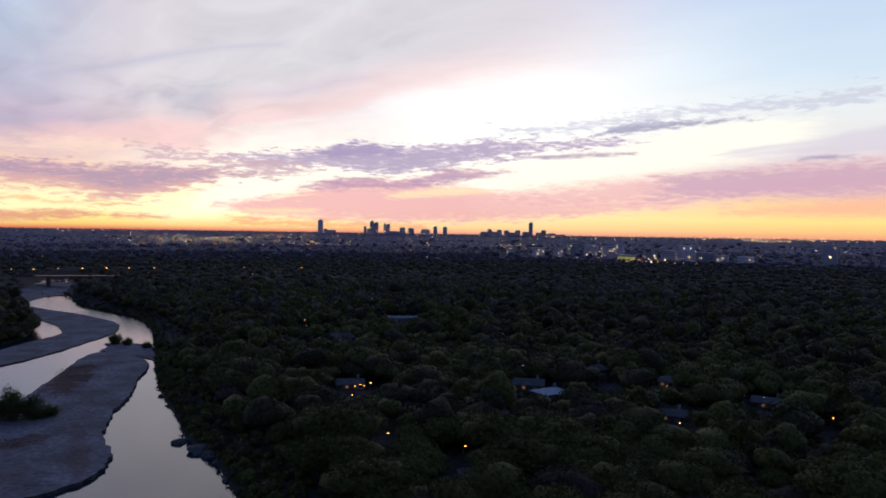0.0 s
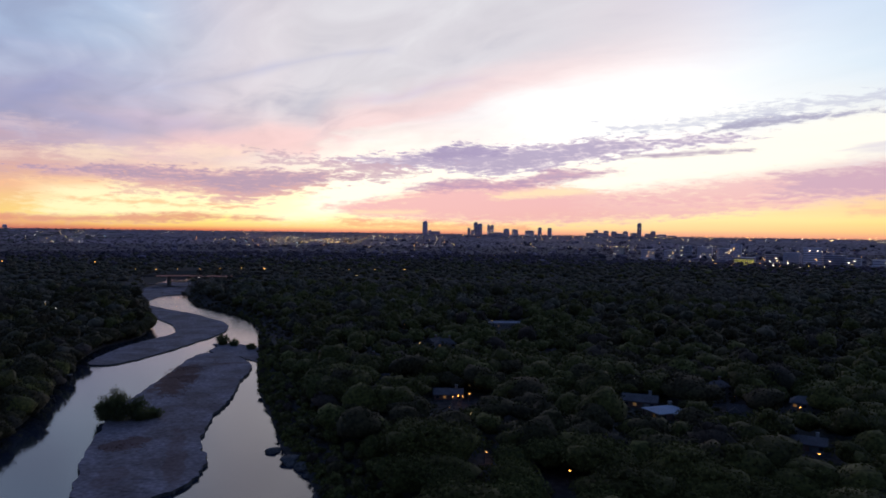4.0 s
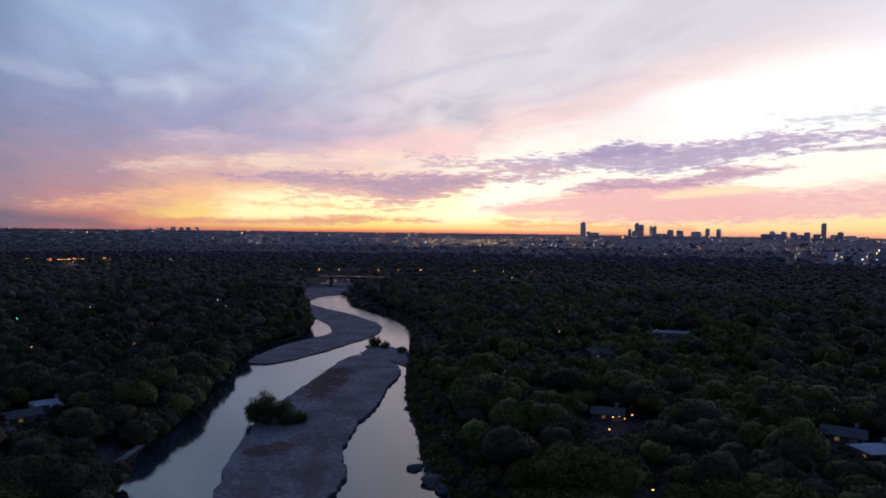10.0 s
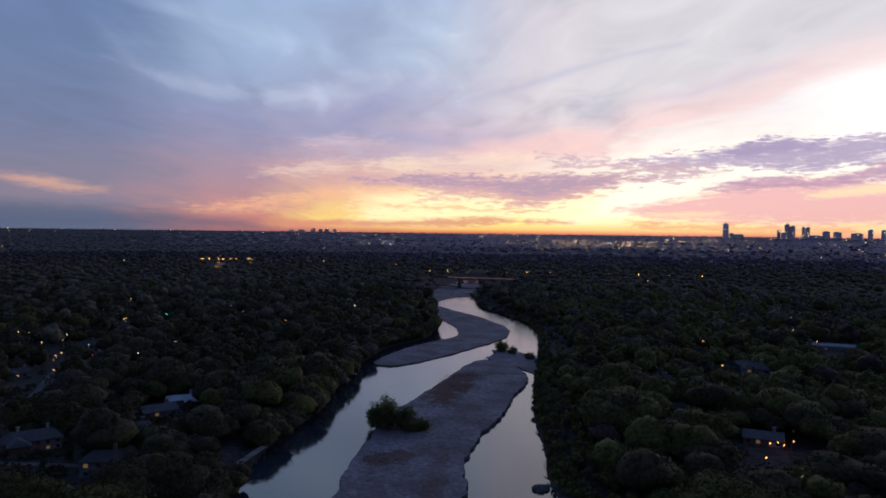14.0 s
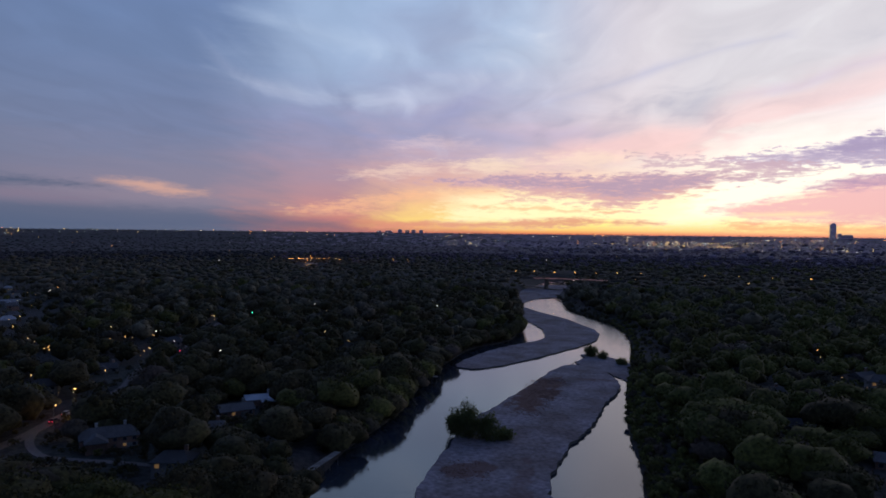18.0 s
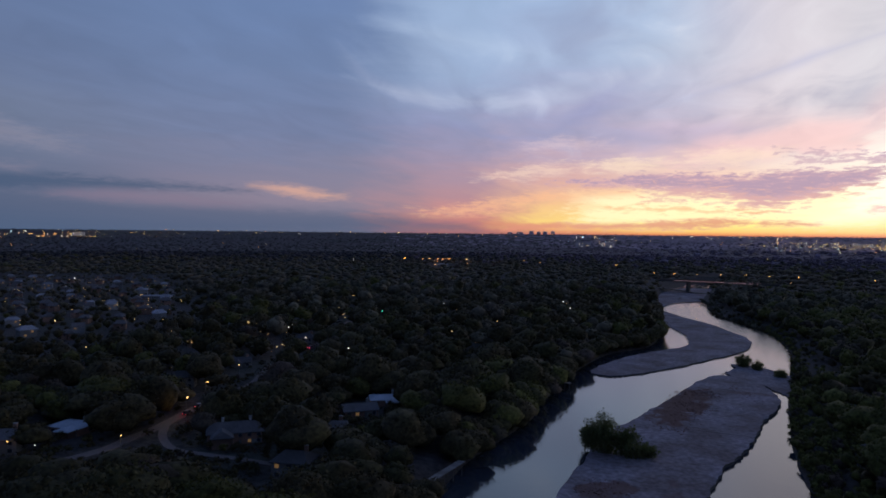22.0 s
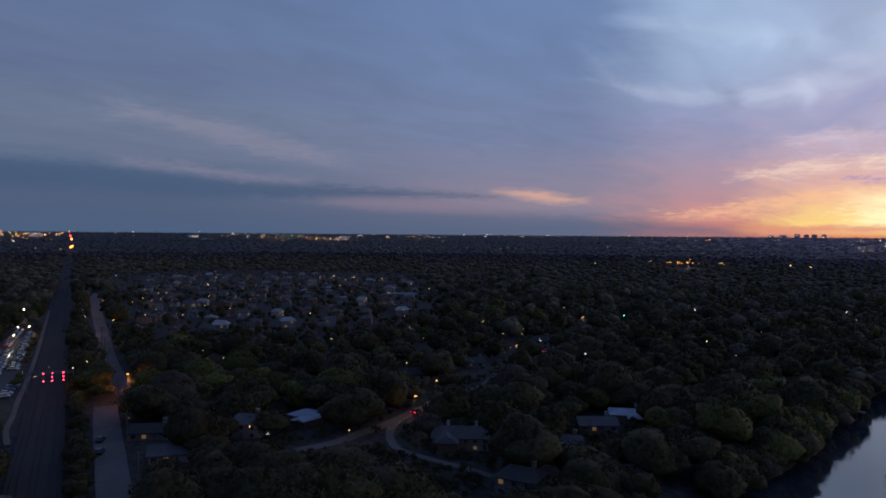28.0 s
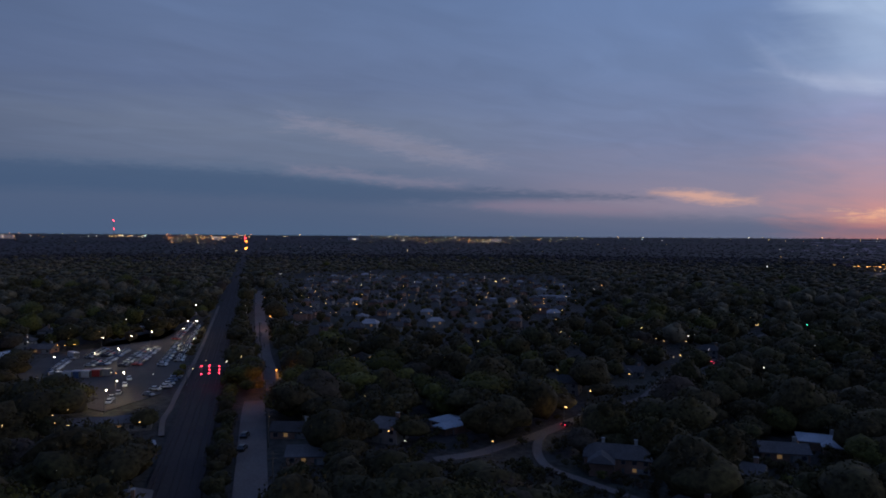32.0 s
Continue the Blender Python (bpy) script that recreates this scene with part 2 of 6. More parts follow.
# main bank
ribbon(((-15.1, 7.33, 7.42), (-13.8, 7.13, 7.66), (-11.6, 6.94, 7.87), (-8, 6.55, 7.63), (-5.2, 6.23, 7.59), (-2.9, 5.89, 7.49), (-0.6, 5.68, 7.33), (1.2, 5.29, 7.02), (4, 4.78, 6.97), (6.3, 4.73, 7.18), (8.6, 5.03, 6.97), (10.4, 5.02, 6.46), (13.1, 4.93, 6.31), (15.2, 5.25, 6.18), (17.8, 5.53, 5.88)), (178, 164, 196), 0.95, 3.6, 0.22, (224, 208, 222))
ribbon(((4.2, 6.42, 6.83), (6.3, 6.18, 7.18), (8.6, 5.98, 6.97), (10.4, 6.06, 6.51)), (166, 152, 190), 0.85, 1.6, 0.3)
ribbon(((10.4, 4.7, 4.98), (12.2, 4.47, 5.37), (15.2, 4.45, 5.56), (18.2, 5.12, 5.91), (21.9, 5.54, 5.8)), (206, 176, 190), 0.8, 6, 0.3)
# tufts
ribbon(((-22.9, 8.79, 8.95), (-19.9, 8.58, 8.88), (-18.4, 8.5, 8.93), (-16.3, 8.31, 8.87), (-14.2, 8.1, 8.67), (-12.4, 7.99, 8.17)), (164, 160, 190), 0.92, 1.8, 0.22)
ribbon(((-14.9, 6.37, 6.55), (-11.6, 6.27, 6.58), (-8.9, 6.1, 6.46), (-6.4, 6.19, 6.33)), (180, 160, 186), 0.9, 0.9, 0.2)
ribbon(((-32.2, 9.94, 10.7), (-29.9, 9.6, 10.53), (-26.3, 9.29, 10.18), (-22.5, 9.26, 10.01), (-18.4, 9.19, 9.78), (-15, 9.04, 9.56), (-12.4, 8.74, 9.18), (-9.8, 8.47, 8.69), (-5.2, 8.27, 8.45)), (204, 206, 224), 0.75, 4.5, 0.4)
# rosy mass over the towers
ribbon(((-18.6, 2.16, 2.95), (-14.3, 1.87, 2.95), (-9.9, 1.38, 3.02), (-5.3, 1.04, 3.3), (-0.7, 0.79, 3.85), (4, 0.72, 4.23), (8.6, 0.83, 4.12), (10.8, 0.92, 3.47), (13, 1.11, 3.05), (15.2, 1.06, 2.63), (17.5, 1.9, 2.16)), (238, 176, 184), 0.85, 1.9, 0.4, (248, 204, 190))
ribbon(((-5, 4.95, 5.13), (-2.5, 4.51, 5.16), (-0.2, 4.12, 5.13), (1.2, 3.77, 4.65), (4, 3.49, 4.18), (6.3, 3.58, 4.5), (8.6, 3.39, 4.39), (11.5, 3.41, 3.72)), (180, 150, 184), 0.92, 1.5, 0.28, (214, 168, 186))
ribbon(((10.8, 1.52, 1.79), (13, 1.47, 1.79), (15.2, 1.47, 1.69)), (255, 232, 186), 0.8, 0.8, 0.2)
ribbon(((-3, 3.37, 3.6), (-0.7, 3.15, 3.71), (2.1, 2.92, 3.48), (4.2, 2.84, 3.16)), (255, 234, 190), 0.8, 1.4, 0.25)
ribbon(((2.1, 0.38, 0.7), (7.6, 0.2, 0.75), (12.1, 0.31, 0.94), (16.5, 0.41, 1.04)), (248, 160, 120), 0.6, 2, 0.35)
# rosy band beyond
ribbon(((-34.6, 3.12, 5.54), (-32.3, 3.16, 5.49), (-28.2, 2.98, 5.33), (-24.5, 2.84, 5.11), (-20.6, 2.68, 5.02), (-16.4, 2.51, 4.85), (-12.1, 2.22, 4.29), (-7.6, 1.99, 3.73), (-4.4, 2.23, 3.15)), (240, 188, 192), 0.8, 2.6, 0.7, (250, 212, 200))
ribbon(((-34.6, 3.19, 5.47), (-30, 3.12, 5.35), (-26.4, 2.99, 5.14), (-21.8, 3.03, 4.99), (-17.7, 3.13, 4.71)), (196, 164, 192), 0.7, 2.6, 0.6)
ribbon(((-34.7, 1.52, 3.04), (-30.1, 1.59, 2.72), (-26.5, 1.75, 2.41), (-22.6, 1.87, 2.08)), (252, 180, 158), 0.6, 1.6, 0.45)
ribbon(((-34.5, 5.47, 8.54), (-29.9, 5.59, 8.03), (-26.4, 5.55, 7.27), (-21.7, 5.76, 6.78)), (214, 206, 224), 0.65, 4, 0.9)
ribbon(((-29.7, 5.76, 5.88), (-28.8, 5.75, 5.99), (-27.6, 5.76, 5.92)), (172, 156, 188), 0.9, 0.5, 0.2)
# slate bank in the east
ribbon(((65.9, 3.17, 3.26), (71.7, 3.1, 3.56), (78.6, 2.99, 3.96), (87.9, 2.57, 4.31), (96.7, 1.62, 5.02), (104.7, 0.64, 5.28), (111.8, -0.24, 5.23), (119.6, -0.28, 5.16)), (64, 88, 121), 0.85, 1.4, 0.5)
ribbon(((47.8, 0.25, 0.89), (52.8, 0.14, 1.31), (60.7, 0, 1.68), (74, -0.23, 2.04), (83.3, -0.29, 2.62), (96.6, -0.3, 3.17), (111.8, -0.3, 3.28), (119.6, -0.3, 2.91)), (78, 96, 126), 0.7, 0.8, 0.6)
# pale streaks in the east
ribbon(((79.1, 5.97, 6.52), (82.4, 6.17, 7.49), (86, 6.89, 8.24), (89.7, 7.69, 8.94), (93.7, 8.69, 9.43)), (136, 136, 158), 0.6, 2.2, 0.7)
ribbon(((81.4, 4.07, 4.49), (85.6, 4.21, 4.8), (89.7, 4.72, 5.36), (93.6, 5.16, 5.43)), (128, 126, 150), 0.6, 1.6, 0.45)
ribbon(((65.9, 1.95, 2.31), (70.3, 2.04, 2.78), (75.4, 2.12, 3), (78.6, 2.48, 2.75)), (128, 118, 142), 0.65, 1.4, 0.45)
ribbon(((47.1, 9.67, 10.43), (49.4, 10.01, 10.86), (52.2, 10.33, 11.52), (56, 11.44, 13.06), (58.8, 13.29, 15.32)), (150, 158, 190), 0.22, 3, 0.8)
# lone lit cloud
ribbon(((58.7, 2.8, 2.98), (59.7, 2.73, 3.21), (61.4, 2.82, 3.56), (63.5, 3.18, 3.7), (64.8, 3.52, 3.65)), (232, 176, 152), 0.62, 1.0, 0.4)
# fine streaks all over the veil
grain = sm("ADD", sm("MULTIPLY", fine0, 0.3), sm("MULTIPLY", fan0, 0.08))
shade = sm("ADD", 1.0, sm("MULTIPLY", grain, sm("MULTIPLY", step(el, 3.5, 8.0), step(az, -12.0, 14.0, 0.15, 1.0))))
tint = wn.new("ShaderNodeVectorMath")
tint.operation = "SCALE"
wl.new(sky, tint.inputs[0]), wl.new(shade, tint.inputs[3])
sky = tint.outputs[0]
# higher up and behind, the sky pales into evening blue
sky = blend(step(el, 15.5, 44.0), sky, lin((66, 90, 140)))
dusk = wn.new("ShaderNodeTexSky")
dusk.sky_type, dusk.sun_disc = "NISHITA", False
dusk.sun_elevation, dusk.sun_rotation = radians(-1.5), radians(-SUNSET)
sky = blend(0.04, sky, dusk.outputs[0], "ADD")
ground_glow = wn.new("ShaderNodeBackground")
wl.new(sky, ground_glow.inputs[0])
ground_glow.inputs[1].default_value = 1.0
wout = wn.new("ShaderNodeOutputWorld")
wl.new(ground_glow.outputs[0], wout.inputs[0])
scene.view_settings.exposure = 0.0


# ---- materials ----
def material(name, base, rough=0.8, metal=0.0, vary=0.25, grain=1.0, coarse=0.1, bump=0.0, second=None, spec=0.3, random_tone=0.0, island=0.0):
    """A surface with a fine grain and a coarse stain, grain and coarse being the scale per metre; second: the stain's colour."""
    m = bpy.data.materials.new(name)
    m.use_nodes = True
    n, l = m.node_tree.nodes, m.node_tree.links
    b = n["Principled BSDF"]
    b.inputs["Roughness"].default_value, b.inputs["Metallic"].default_value = rough, metal
    b.inputs["Specular IOR Level"].default_value = spec
    geo = n.new("ShaderNodeNewGeometry")
    fine, big = n.new("ShaderNodeTexNoise"), n.new("ShaderNodeTexNoise")
    for t, s in ((fine, grain), (big, coarse)):
        l.new(geo.outputs["Position"], t.inputs["Vector"])
        t.inputs["Scale"].default_value, t.inputs["Detail"].default_value = s, 4
    ramp = n.new("ShaderNodeMapRange")
    ramp.inputs[1].default_value, ramp.inputs[2].default_value = 0.4, 0.62
    l.new(big.outputs[0], ramp.inputs[0])
    mix = n.new("ShaderNodeMix")
    mix.data_type = "RGBA"
    l.new(ramp.outputs[0], mix.inputs[0])
    mix.inputs[6].default_value = (*base, 1)
    mix.inputs[7].default_value = (*(second or [c * (1 + vary) for c in base]), 1)
    tone = n.new("ShaderNodeMapRange")
    tone.inputs[1].default_value, tone.inputs[2].default_value = 0.3, 0.7
    tone.inputs[3].default_value, tone.inputs[4].default_value = 1 - vary, 1 + vary
    l.new(fine.outputs[0], tone.inputs[0])
    value = tone.outputs[0]
    for amount, sock in ((random_tone, None), (island, geo.outputs["Random Per Island"])):
        if amount:
            if sock is None:
                sock = n.new("ShaderNodeObjectInfo").outputs["Random"]
            k = n.new("ShaderNodeMath")
            k.operation = "MULTIPLY_ADD"
            l.new(sock, k.inputs[0])
            k.inputs[1].default_value, k.inputs[2].default_value = 2 * amount, 1 - amount
            j = n.new("ShaderNodeMath")
            j.operation = "MULTIPLY"
            l.new(value, j.inputs[0]), l.new(k.outputs[0], j.inputs[1])
            value = j.outputs[0]
    mul = n.new("ShaderNodeVectorMath")
    mul.operation = "SCALE"
    l.new(mix.outputs[2], mul.inputs[0]), l.new(value, mul.inputs[3])
    l.new(mul.outputs[0], b.inputs["Base Color"])
    if bump:
        bp = n.new("ShaderNodeBump")
        bp.inputs["Strength"].default_value, bp.inputs["Distance"].default_value = 0.8, bump
        l.new(fine.outputs[0], bp.inputs["Height"]), l.new(bp.outputs[0], b.inputs["Normal"])
    return m


def glow(name, colour, strength):
    m = bpy.data.materials.new(name)
    m.use_nodes = True
    b = m.node_tree.nodes["Principled BSDF"]
    b.inputs["Base Color"].default_value = (*colour, 1)
    b.inputs["Emission Color"].default_value, b.inputs["Emission Strength"].default_value = (*colour, 1), strength
    return m


LEAF = [
    material("leaf_green", (0.067, 0.058, 0.015), 0.7, vary=0.6, grain=0.8, coarse=0.05, bump=0.18, second=(0.080, 0.073, 0.017), random_tone=0.25, island=0.3),
    material("leaf_dark", (0.048, 0.035, 0.016), 0.7, vary=0.6, grain=0.8, coarse=0.05, bump=0.18, second=(0.046, 0.039, 0.014), random_tone=0.25, island=0.3),
    material("leaf_spring", (0.074, 0.072, 0.018), 0.75, vary=0.6, grain=0.8, coarse=0.05, bump=0.18, second=(0.088, 0.082, 0.022), random_tone=0.25, island=0.3),
    material("leaf_bud", (0.068, 0.046, 0.034), 0.75, vary=0.35, grain=0.9, coarse=0.05, bump=0.18, second=(0.044, 0.038, 0.024), random_tone=0.25, island=0.3),
]
for m in LEAF:  # normals tipped up so shaded crown sides catch more sky; little gloss
    n, l = m.node_tree.nodes, m.node_tree.links
    b, bp = n["Principled BSDF"], n["Bump"]
    b.inputs["Specular IOR Level"].default_value = 0.08
    bp.inputs["Strength"].default_value = 0.5
    geo, lift, unit = n.new("ShaderNodeNewGeometry"), n.new("ShaderNodeVectorMath"), n.new("ShaderNodeVectorMath")
    lift.operation, unit.operation = "ADD", "NORMALIZE"
    lift.inputs[1].default_value = (0, 0, 0.9)
    l.new(geo.outputs["Normal"], lift.inputs[0]), l.new(lift.outputs[0], unit.inputs[0]), l.new(unit.outputs[0], bp.inputs["Normal"])
THIN_LEAF = material("thin_willow_leaf", (0.155, 0.145, 0.060), 0.7, vary=0.3, grain=1.6, coarse=0.2, second=(0.085, 0.10, 0.04), spec=0.1, island=0.4)
n, l = THIN_LEAF.node_tree.nodes, THIN_LEAF.node_tree.links
shine, both = n.new("ShaderNodeBsdfTranslucent"), n.new("ShaderNodeMixShader")
shine.inputs[0].default_value, both.inputs[0].default_value = (0.14, 0.16, 0.06, 1), 0.45
l.new(n["Principled BSDF"].outputs[0], both.inputs[1]), l.new(shine.outputs[0], both.inputs[2]), l.new(both.outputs[0], n["Material Output"].inputs[0])
BARK = material("bark", (0.09, 0.075, 0.06), 0.9, vary=0.4, grain=6, coarse=0.6, bump=0.03)
SOIL = material("woodland_floor", (0.046, 0.037, 0.036), 0.95, vary=0.5, grain=0.5, coarse=0.02, bump=0.4, second=(0.044, 0.042, 0.034))
GRAVEL = material("river_gravel", (0.225, 0.190, 0.210), 0.9, vary=0.4, grain=0.7, coarse=0.06, bump=0.05, second=(0.145, 0.110, 0.112))
# dead weed has grown over parts of the gravel and stains it rusty brown
n, l = GRAVEL.node_tree.nodes, GRAVEL.node_tree.links
base_in = n["Principled BSDF"].inputs["Base Color"]
plain = base_in.links[0].from_socket
geo, axes, rag = n.new("ShaderNodeNewGeometry"), n.new("ShaderNodeSeparateXYZ"), n.new("ShaderNodeTexNoise")
l.new(geo.outputs["Position"], axes.inputs[0]), l.new(geo.outputs["Position"], rag.inputs["Vector"])
rag.inputs["Scale"].default_value, rag.inputs["Detail"].default_value, rag.inputs["Roughness"].default_value = 0.16, 7, 0.62


def stain_math(op, a, b=0.0, c=0.0):
    k = n.new("ShaderNodeMath")
    k.operation = op
    for s, v in zip(k.inputs, (a, b, c)):
        if isinstance(v, (int, float)):
            s.default_value = v
        else:
            l.new(v, s)
    return k.outputs[0]


for cx, cy, long, wide, turn, amount in ((-170, 318, 37, 10, 108, 0.95), (-134, 222, 9, 7, 60, 0.8), (-164, 357, 14, 4, 35, 0.5), (-112, 214, 34, 3.5, 118, 0.45), (-120, 192, 12, 5, 100, 0.4)):
    c, s = math.cos(radians(turn)), math.sin(radians(turn))
    u, v = stain_math("SUBTRACT", axes.outputs[0], cx), stain_math("SUBTRACT", axes.outputs[1], cy)
    p = stain_math("MULTIPLY_ADD", u, c / long, stain_math("MULTIPLY", v, s / long))
    q = stain_math("MULTIPLY_ADD", u, -s / wide, stain_math("MULTIPLY", v, c / wide))
    body = stain_math("SUBTRACT", 0.9, stain_math("MULTIPLY_ADD", p, p, stain_math("MULTIPLY", q, q)))
    edge = stain_math("MULTIPLY_ADD", stain_math("SUBTRACT", rag.outputs[0], 0.5), 3.4, body)
    fade, tone = n.new("ShaderNodeMapRange"), n.new("ShaderNodeMix")
    fade.interpolation_type, tone.data_type = "SMOOTHSTEP", "RGBA"
    fade.inputs[1].default_value, fade.inputs[2].default_value, fade.inputs[4].default_value = 0.0, 0.45, amount
    l.new(edge, fade.inputs[0]), l.new(fade.outputs[0], tone.inputs[0]), l.new(plain, tone.inputs[6])
    tone.inputs[7].default_value = (0.115, 0.055, 0.043, 1)
    plain = tone.outputs[2]
l.new(plain, base_in)
SILT = material("dry_weed", (0.125, 0.056, 0.042), 0.95, vary=0.4, grain=1.2, coarse=0.12, bump=0.1, second=(0.10, 0.052, 0.044))
ROCK = material("river_rock", (0.07, 0.065, 0.062), 0.85, vary=0.4, grain=1.4, coarse=0.2, bump=0.1)
ASPHALT = material("asphalt", (0.058, 0.052, 0.052), 0.9, vary=0.2, grain=2, coarse=0.06, second=(0.080, 0.072, 0.070))
STREET_GREY = material("worn_street_asphalt", (0.130, 0.103, 0.095), 0.9, vary=0.2, grain=1.5, coarse=0.07, second=(0.160, 0.130, 0.118))
CONCRETE = material("concrete", (0.24, 0.23, 0.225), 0.85, vary=0.2, grain=1.5, coarse=0.1, random_tone=0.2)
PLANK = material("weathered_plank", (0.17, 0.155, 0.145), 0.9, vary=0.3, grain=5, coarse=0.4, random_tone=0.3)
BALLAST = material("track_ballast", (0.044, 0.031, 0.034), 0.95, vary=0.4, grain=2.5, coarse=0.08, bump=0.08, second=(0.052, 0.040, 0.038))
STEEL = material("rail_steel", (0.09, 0.07, 0.065), 0.7, 1.0, vary=0.2, grain=4, coarse=0.5)
IRON = material("painted_iron", (0.12, 0.125, 0.13), 0.5, 0.6, vary=0.2, grain=5, coarse=0.4)
SHINGLE = material("roof_shingle", (0.075, 0.068, 0.070), 0.9, vary=0.3, grain=3, coarse=0.25, bump=0.04, random_tone=0.45)
SHINGLE_PALE = material("pale_roof", (0.36, 0.38, 0.42), 0.7, vary=0.15, grain=2, coarse=0.2, random_tone=0.15)
BRICK = material("house_brick", (0.22, 0.13, 0.10), 0.9, vary=0.25, grain=4, coarse=0.3, random_tone=0.35)
# grey raised above the dark shingle for the sky that roofs reflect
SHINGLE_GREY = material("skylit_grey_shingle", (0.19, 0.19, 0.21), 0.8, vary=0.25, grain=3, coarse=0.25, random_tone=0.4)
SIDING = material("pale_siding", (0.20, 0.19, 0.188), 0.8, vary=0.15, grain=3, coarse=0.3, random_tone=0.3)
# tower colours lean pale lilac, painting in the haze before the skyline
TOWER = material("hazed_tower_cladding", (0.60, 0.50, 0.62), 0.6, vary=0.2, grain=0.3, coarse=0.02, random_tone=0.25)
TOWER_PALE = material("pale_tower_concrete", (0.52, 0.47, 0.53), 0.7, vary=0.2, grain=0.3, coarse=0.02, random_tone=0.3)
GLASS = material("dark_glass", (0.03, 0.035, 0.045), 0.12, vary=0.2, grain=1, coarse=0.1, spec=0.6)
TYRE = material("tyre_rubber", (0.02, 0.02, 0.02), 0.9, vary=0.2, grain=8, coarse=1)
PAINT = [material("car_paint_" + n, c, 0.3, 0.2, vary=0.08, grain=3, coarse=0.4, spec=0.5) for n, c in (
    ("white", (0.44, 0.46, 0.48)), ("silver", (0.22, 0.235, 0.25)), ("black", (0.03, 0.03, 0.035)), ("red", (0.30, 0.04, 0.04)), ("blue", (0.06, 0.10, 0.20)))]
# distance haze put into base colours: brighter lilac sunward, dimmer to the left
HAZE = material("sunward_haze_tint", (0.130, 0.098, 0.128), 0.95, vary=0.3, grain=0.05, coarse=0.004, second=(0.104, 0.082, 0.102), island=0.3)
DIM_HAZE = material("dim_haze_tint", (0.062, 0.052, 0.060), 0.95, vary=0.3, grain=0.05, coarse=0.004, second=(0.046, 0.046, 0.048), island=0.3)
FAR_HAZE = material("horizon_haze_tint", (0.22, 0.165, 0.215), 0.95, vary=0.3, grain=0.02, coarse=0.003, second=(0.16, 0.125, 0.16))
# roofs share the lilac that stands for haze in the air
FAR_ROOF = material("hazed_far_roofs", (0.13, 0.105, 0.135), 0.8, vary=0.3, grain=0.1, coarse=0.01, island=0.7)
# woods colour lifted for the thinner haze at middle distance
HAZED_WOOD = material("hazed_woods_tint", (0.104, 0.083, 0.056), 0.9, vary=0.45, grain=0.25, coarse=0.01, second=(0.082, 0.074, 0.044), island=0.4)
WARM = glow("warm_lamp_glow", (1.0, 0.48, 0.13), 8)
AMBER = glow("amber_lamp_glow", (1.0, 0.36, 0.06), 11)
WHITE = glow("white_lamp_glow", (1.0, 0.86, 0.55), 40)
PINK = glow("lit_parapet_glow", (1.0, 0.55, 0.5), 0.25)
EMBER = glow("orange_signal_glow", (1.0, 0.30, 0.04), 7)
RED = glow("red_signal_glow", (1.0, 0.03, 0.06), 16)
GREEN = glow("green_lamp_glow", (0.05, 1.0, 0.45), 8)
LIT = glow("lit_window_glow", (1.0, 0.52, 0.17), 0.09)
CITY = [glow("distant_gold_lights", (1.0, 0.60, 0.20), 5.5), glow("distant_white_lights", (1.0, 0.84, 0.62), 5.5),
        glow("distant_orange_lights", (1.0, 0.34, 0.08), 7), glow("distant_cool_lights", (0.6, 0.9, 1.0), 6)]

WATER = bpy.data.materials.new("river_water")
WATER.use_nodes = True
n, l = WATER.node_tree.nodes, WATER.node_tree.links
b = n["Principled BSDF"]
b.inputs["Base Color"].default_value, b.inputs["Roughness"].default_value, b.inputs["IOR"].default_value = (0.024, 0.032, 0.046, 1), 0.07, 1.75
b.inputs["Specular IOR Level"].default_value = 0.5
geo, ripple, bp = n.new("ShaderNodeNewGeometry"), n.new("ShaderNodeTexNoise"), n.new("ShaderNodeBump")
l.new(geo.outputs["Position"], ripple.inputs["Vector"])
ripple.inputs["Scale"].default_value, ripple.inputs["Detail"].default_value = 0.35, 5
bp.inputs["Strength"].default_value, bp.inputs["Distance"].default_value = 0.25, 0.12
l.new(ripple.outputs[0], bp.inputs["Height"]), l.new(bp.outputs[0], b.inputs["Normal"])
# a riffle roughens the shallows between the two far bars
apart, begin, stop, both, rough, chop = [n.new(k) for k in ("ShaderNodeSeparateXYZ", "ShaderNodeMapRange", "ShaderNodeMapRange", "ShaderNodeMath", "ShaderNodeMapRange", "ShaderNodeMapRange")]
l.new(geo.outputs["Position"], apart.inputs[0])
for k, lo, hi in ((begin, 400, 500), (stop, 760, 640)):
    l.new(apart.outputs[1], k.inputs[0])
    k.inputs[1].default_value, k.inputs[2].default_value = lo, hi
both.operation = "MULTIPLY"
l.new(begin.outputs[0], both.inputs[0]), l.new(stop.outputs[0], both.inputs[1])
for k, lo, hi, to in ((rough, 0.07, 0.22, b.inputs["Roughness"]), (chop, 0.12, 0.55, bp.inputs["Distance"])):
    l.new(both.outputs[0], k.inputs[0]), l.new(k.outputs[0], to)
    k.inputs[3].default_value, k.inputs[4].default_value = lo, hi


# ---- makers ----
def part(name, bm, mat, parent=None, label=""):
    """Links a bmesh as one mesh object, under parent if there is one."""
    me = bpy.data.meshes.new(name)
    bm.to_mesh(me)
    bm.free()
    for m in mat if isinstance(mat, (list, tuple)) else (mat,):
        me.materials.append(m)
    ob = new(name, me)
    ob.parent = parent
    return tagged(ob, label=label)


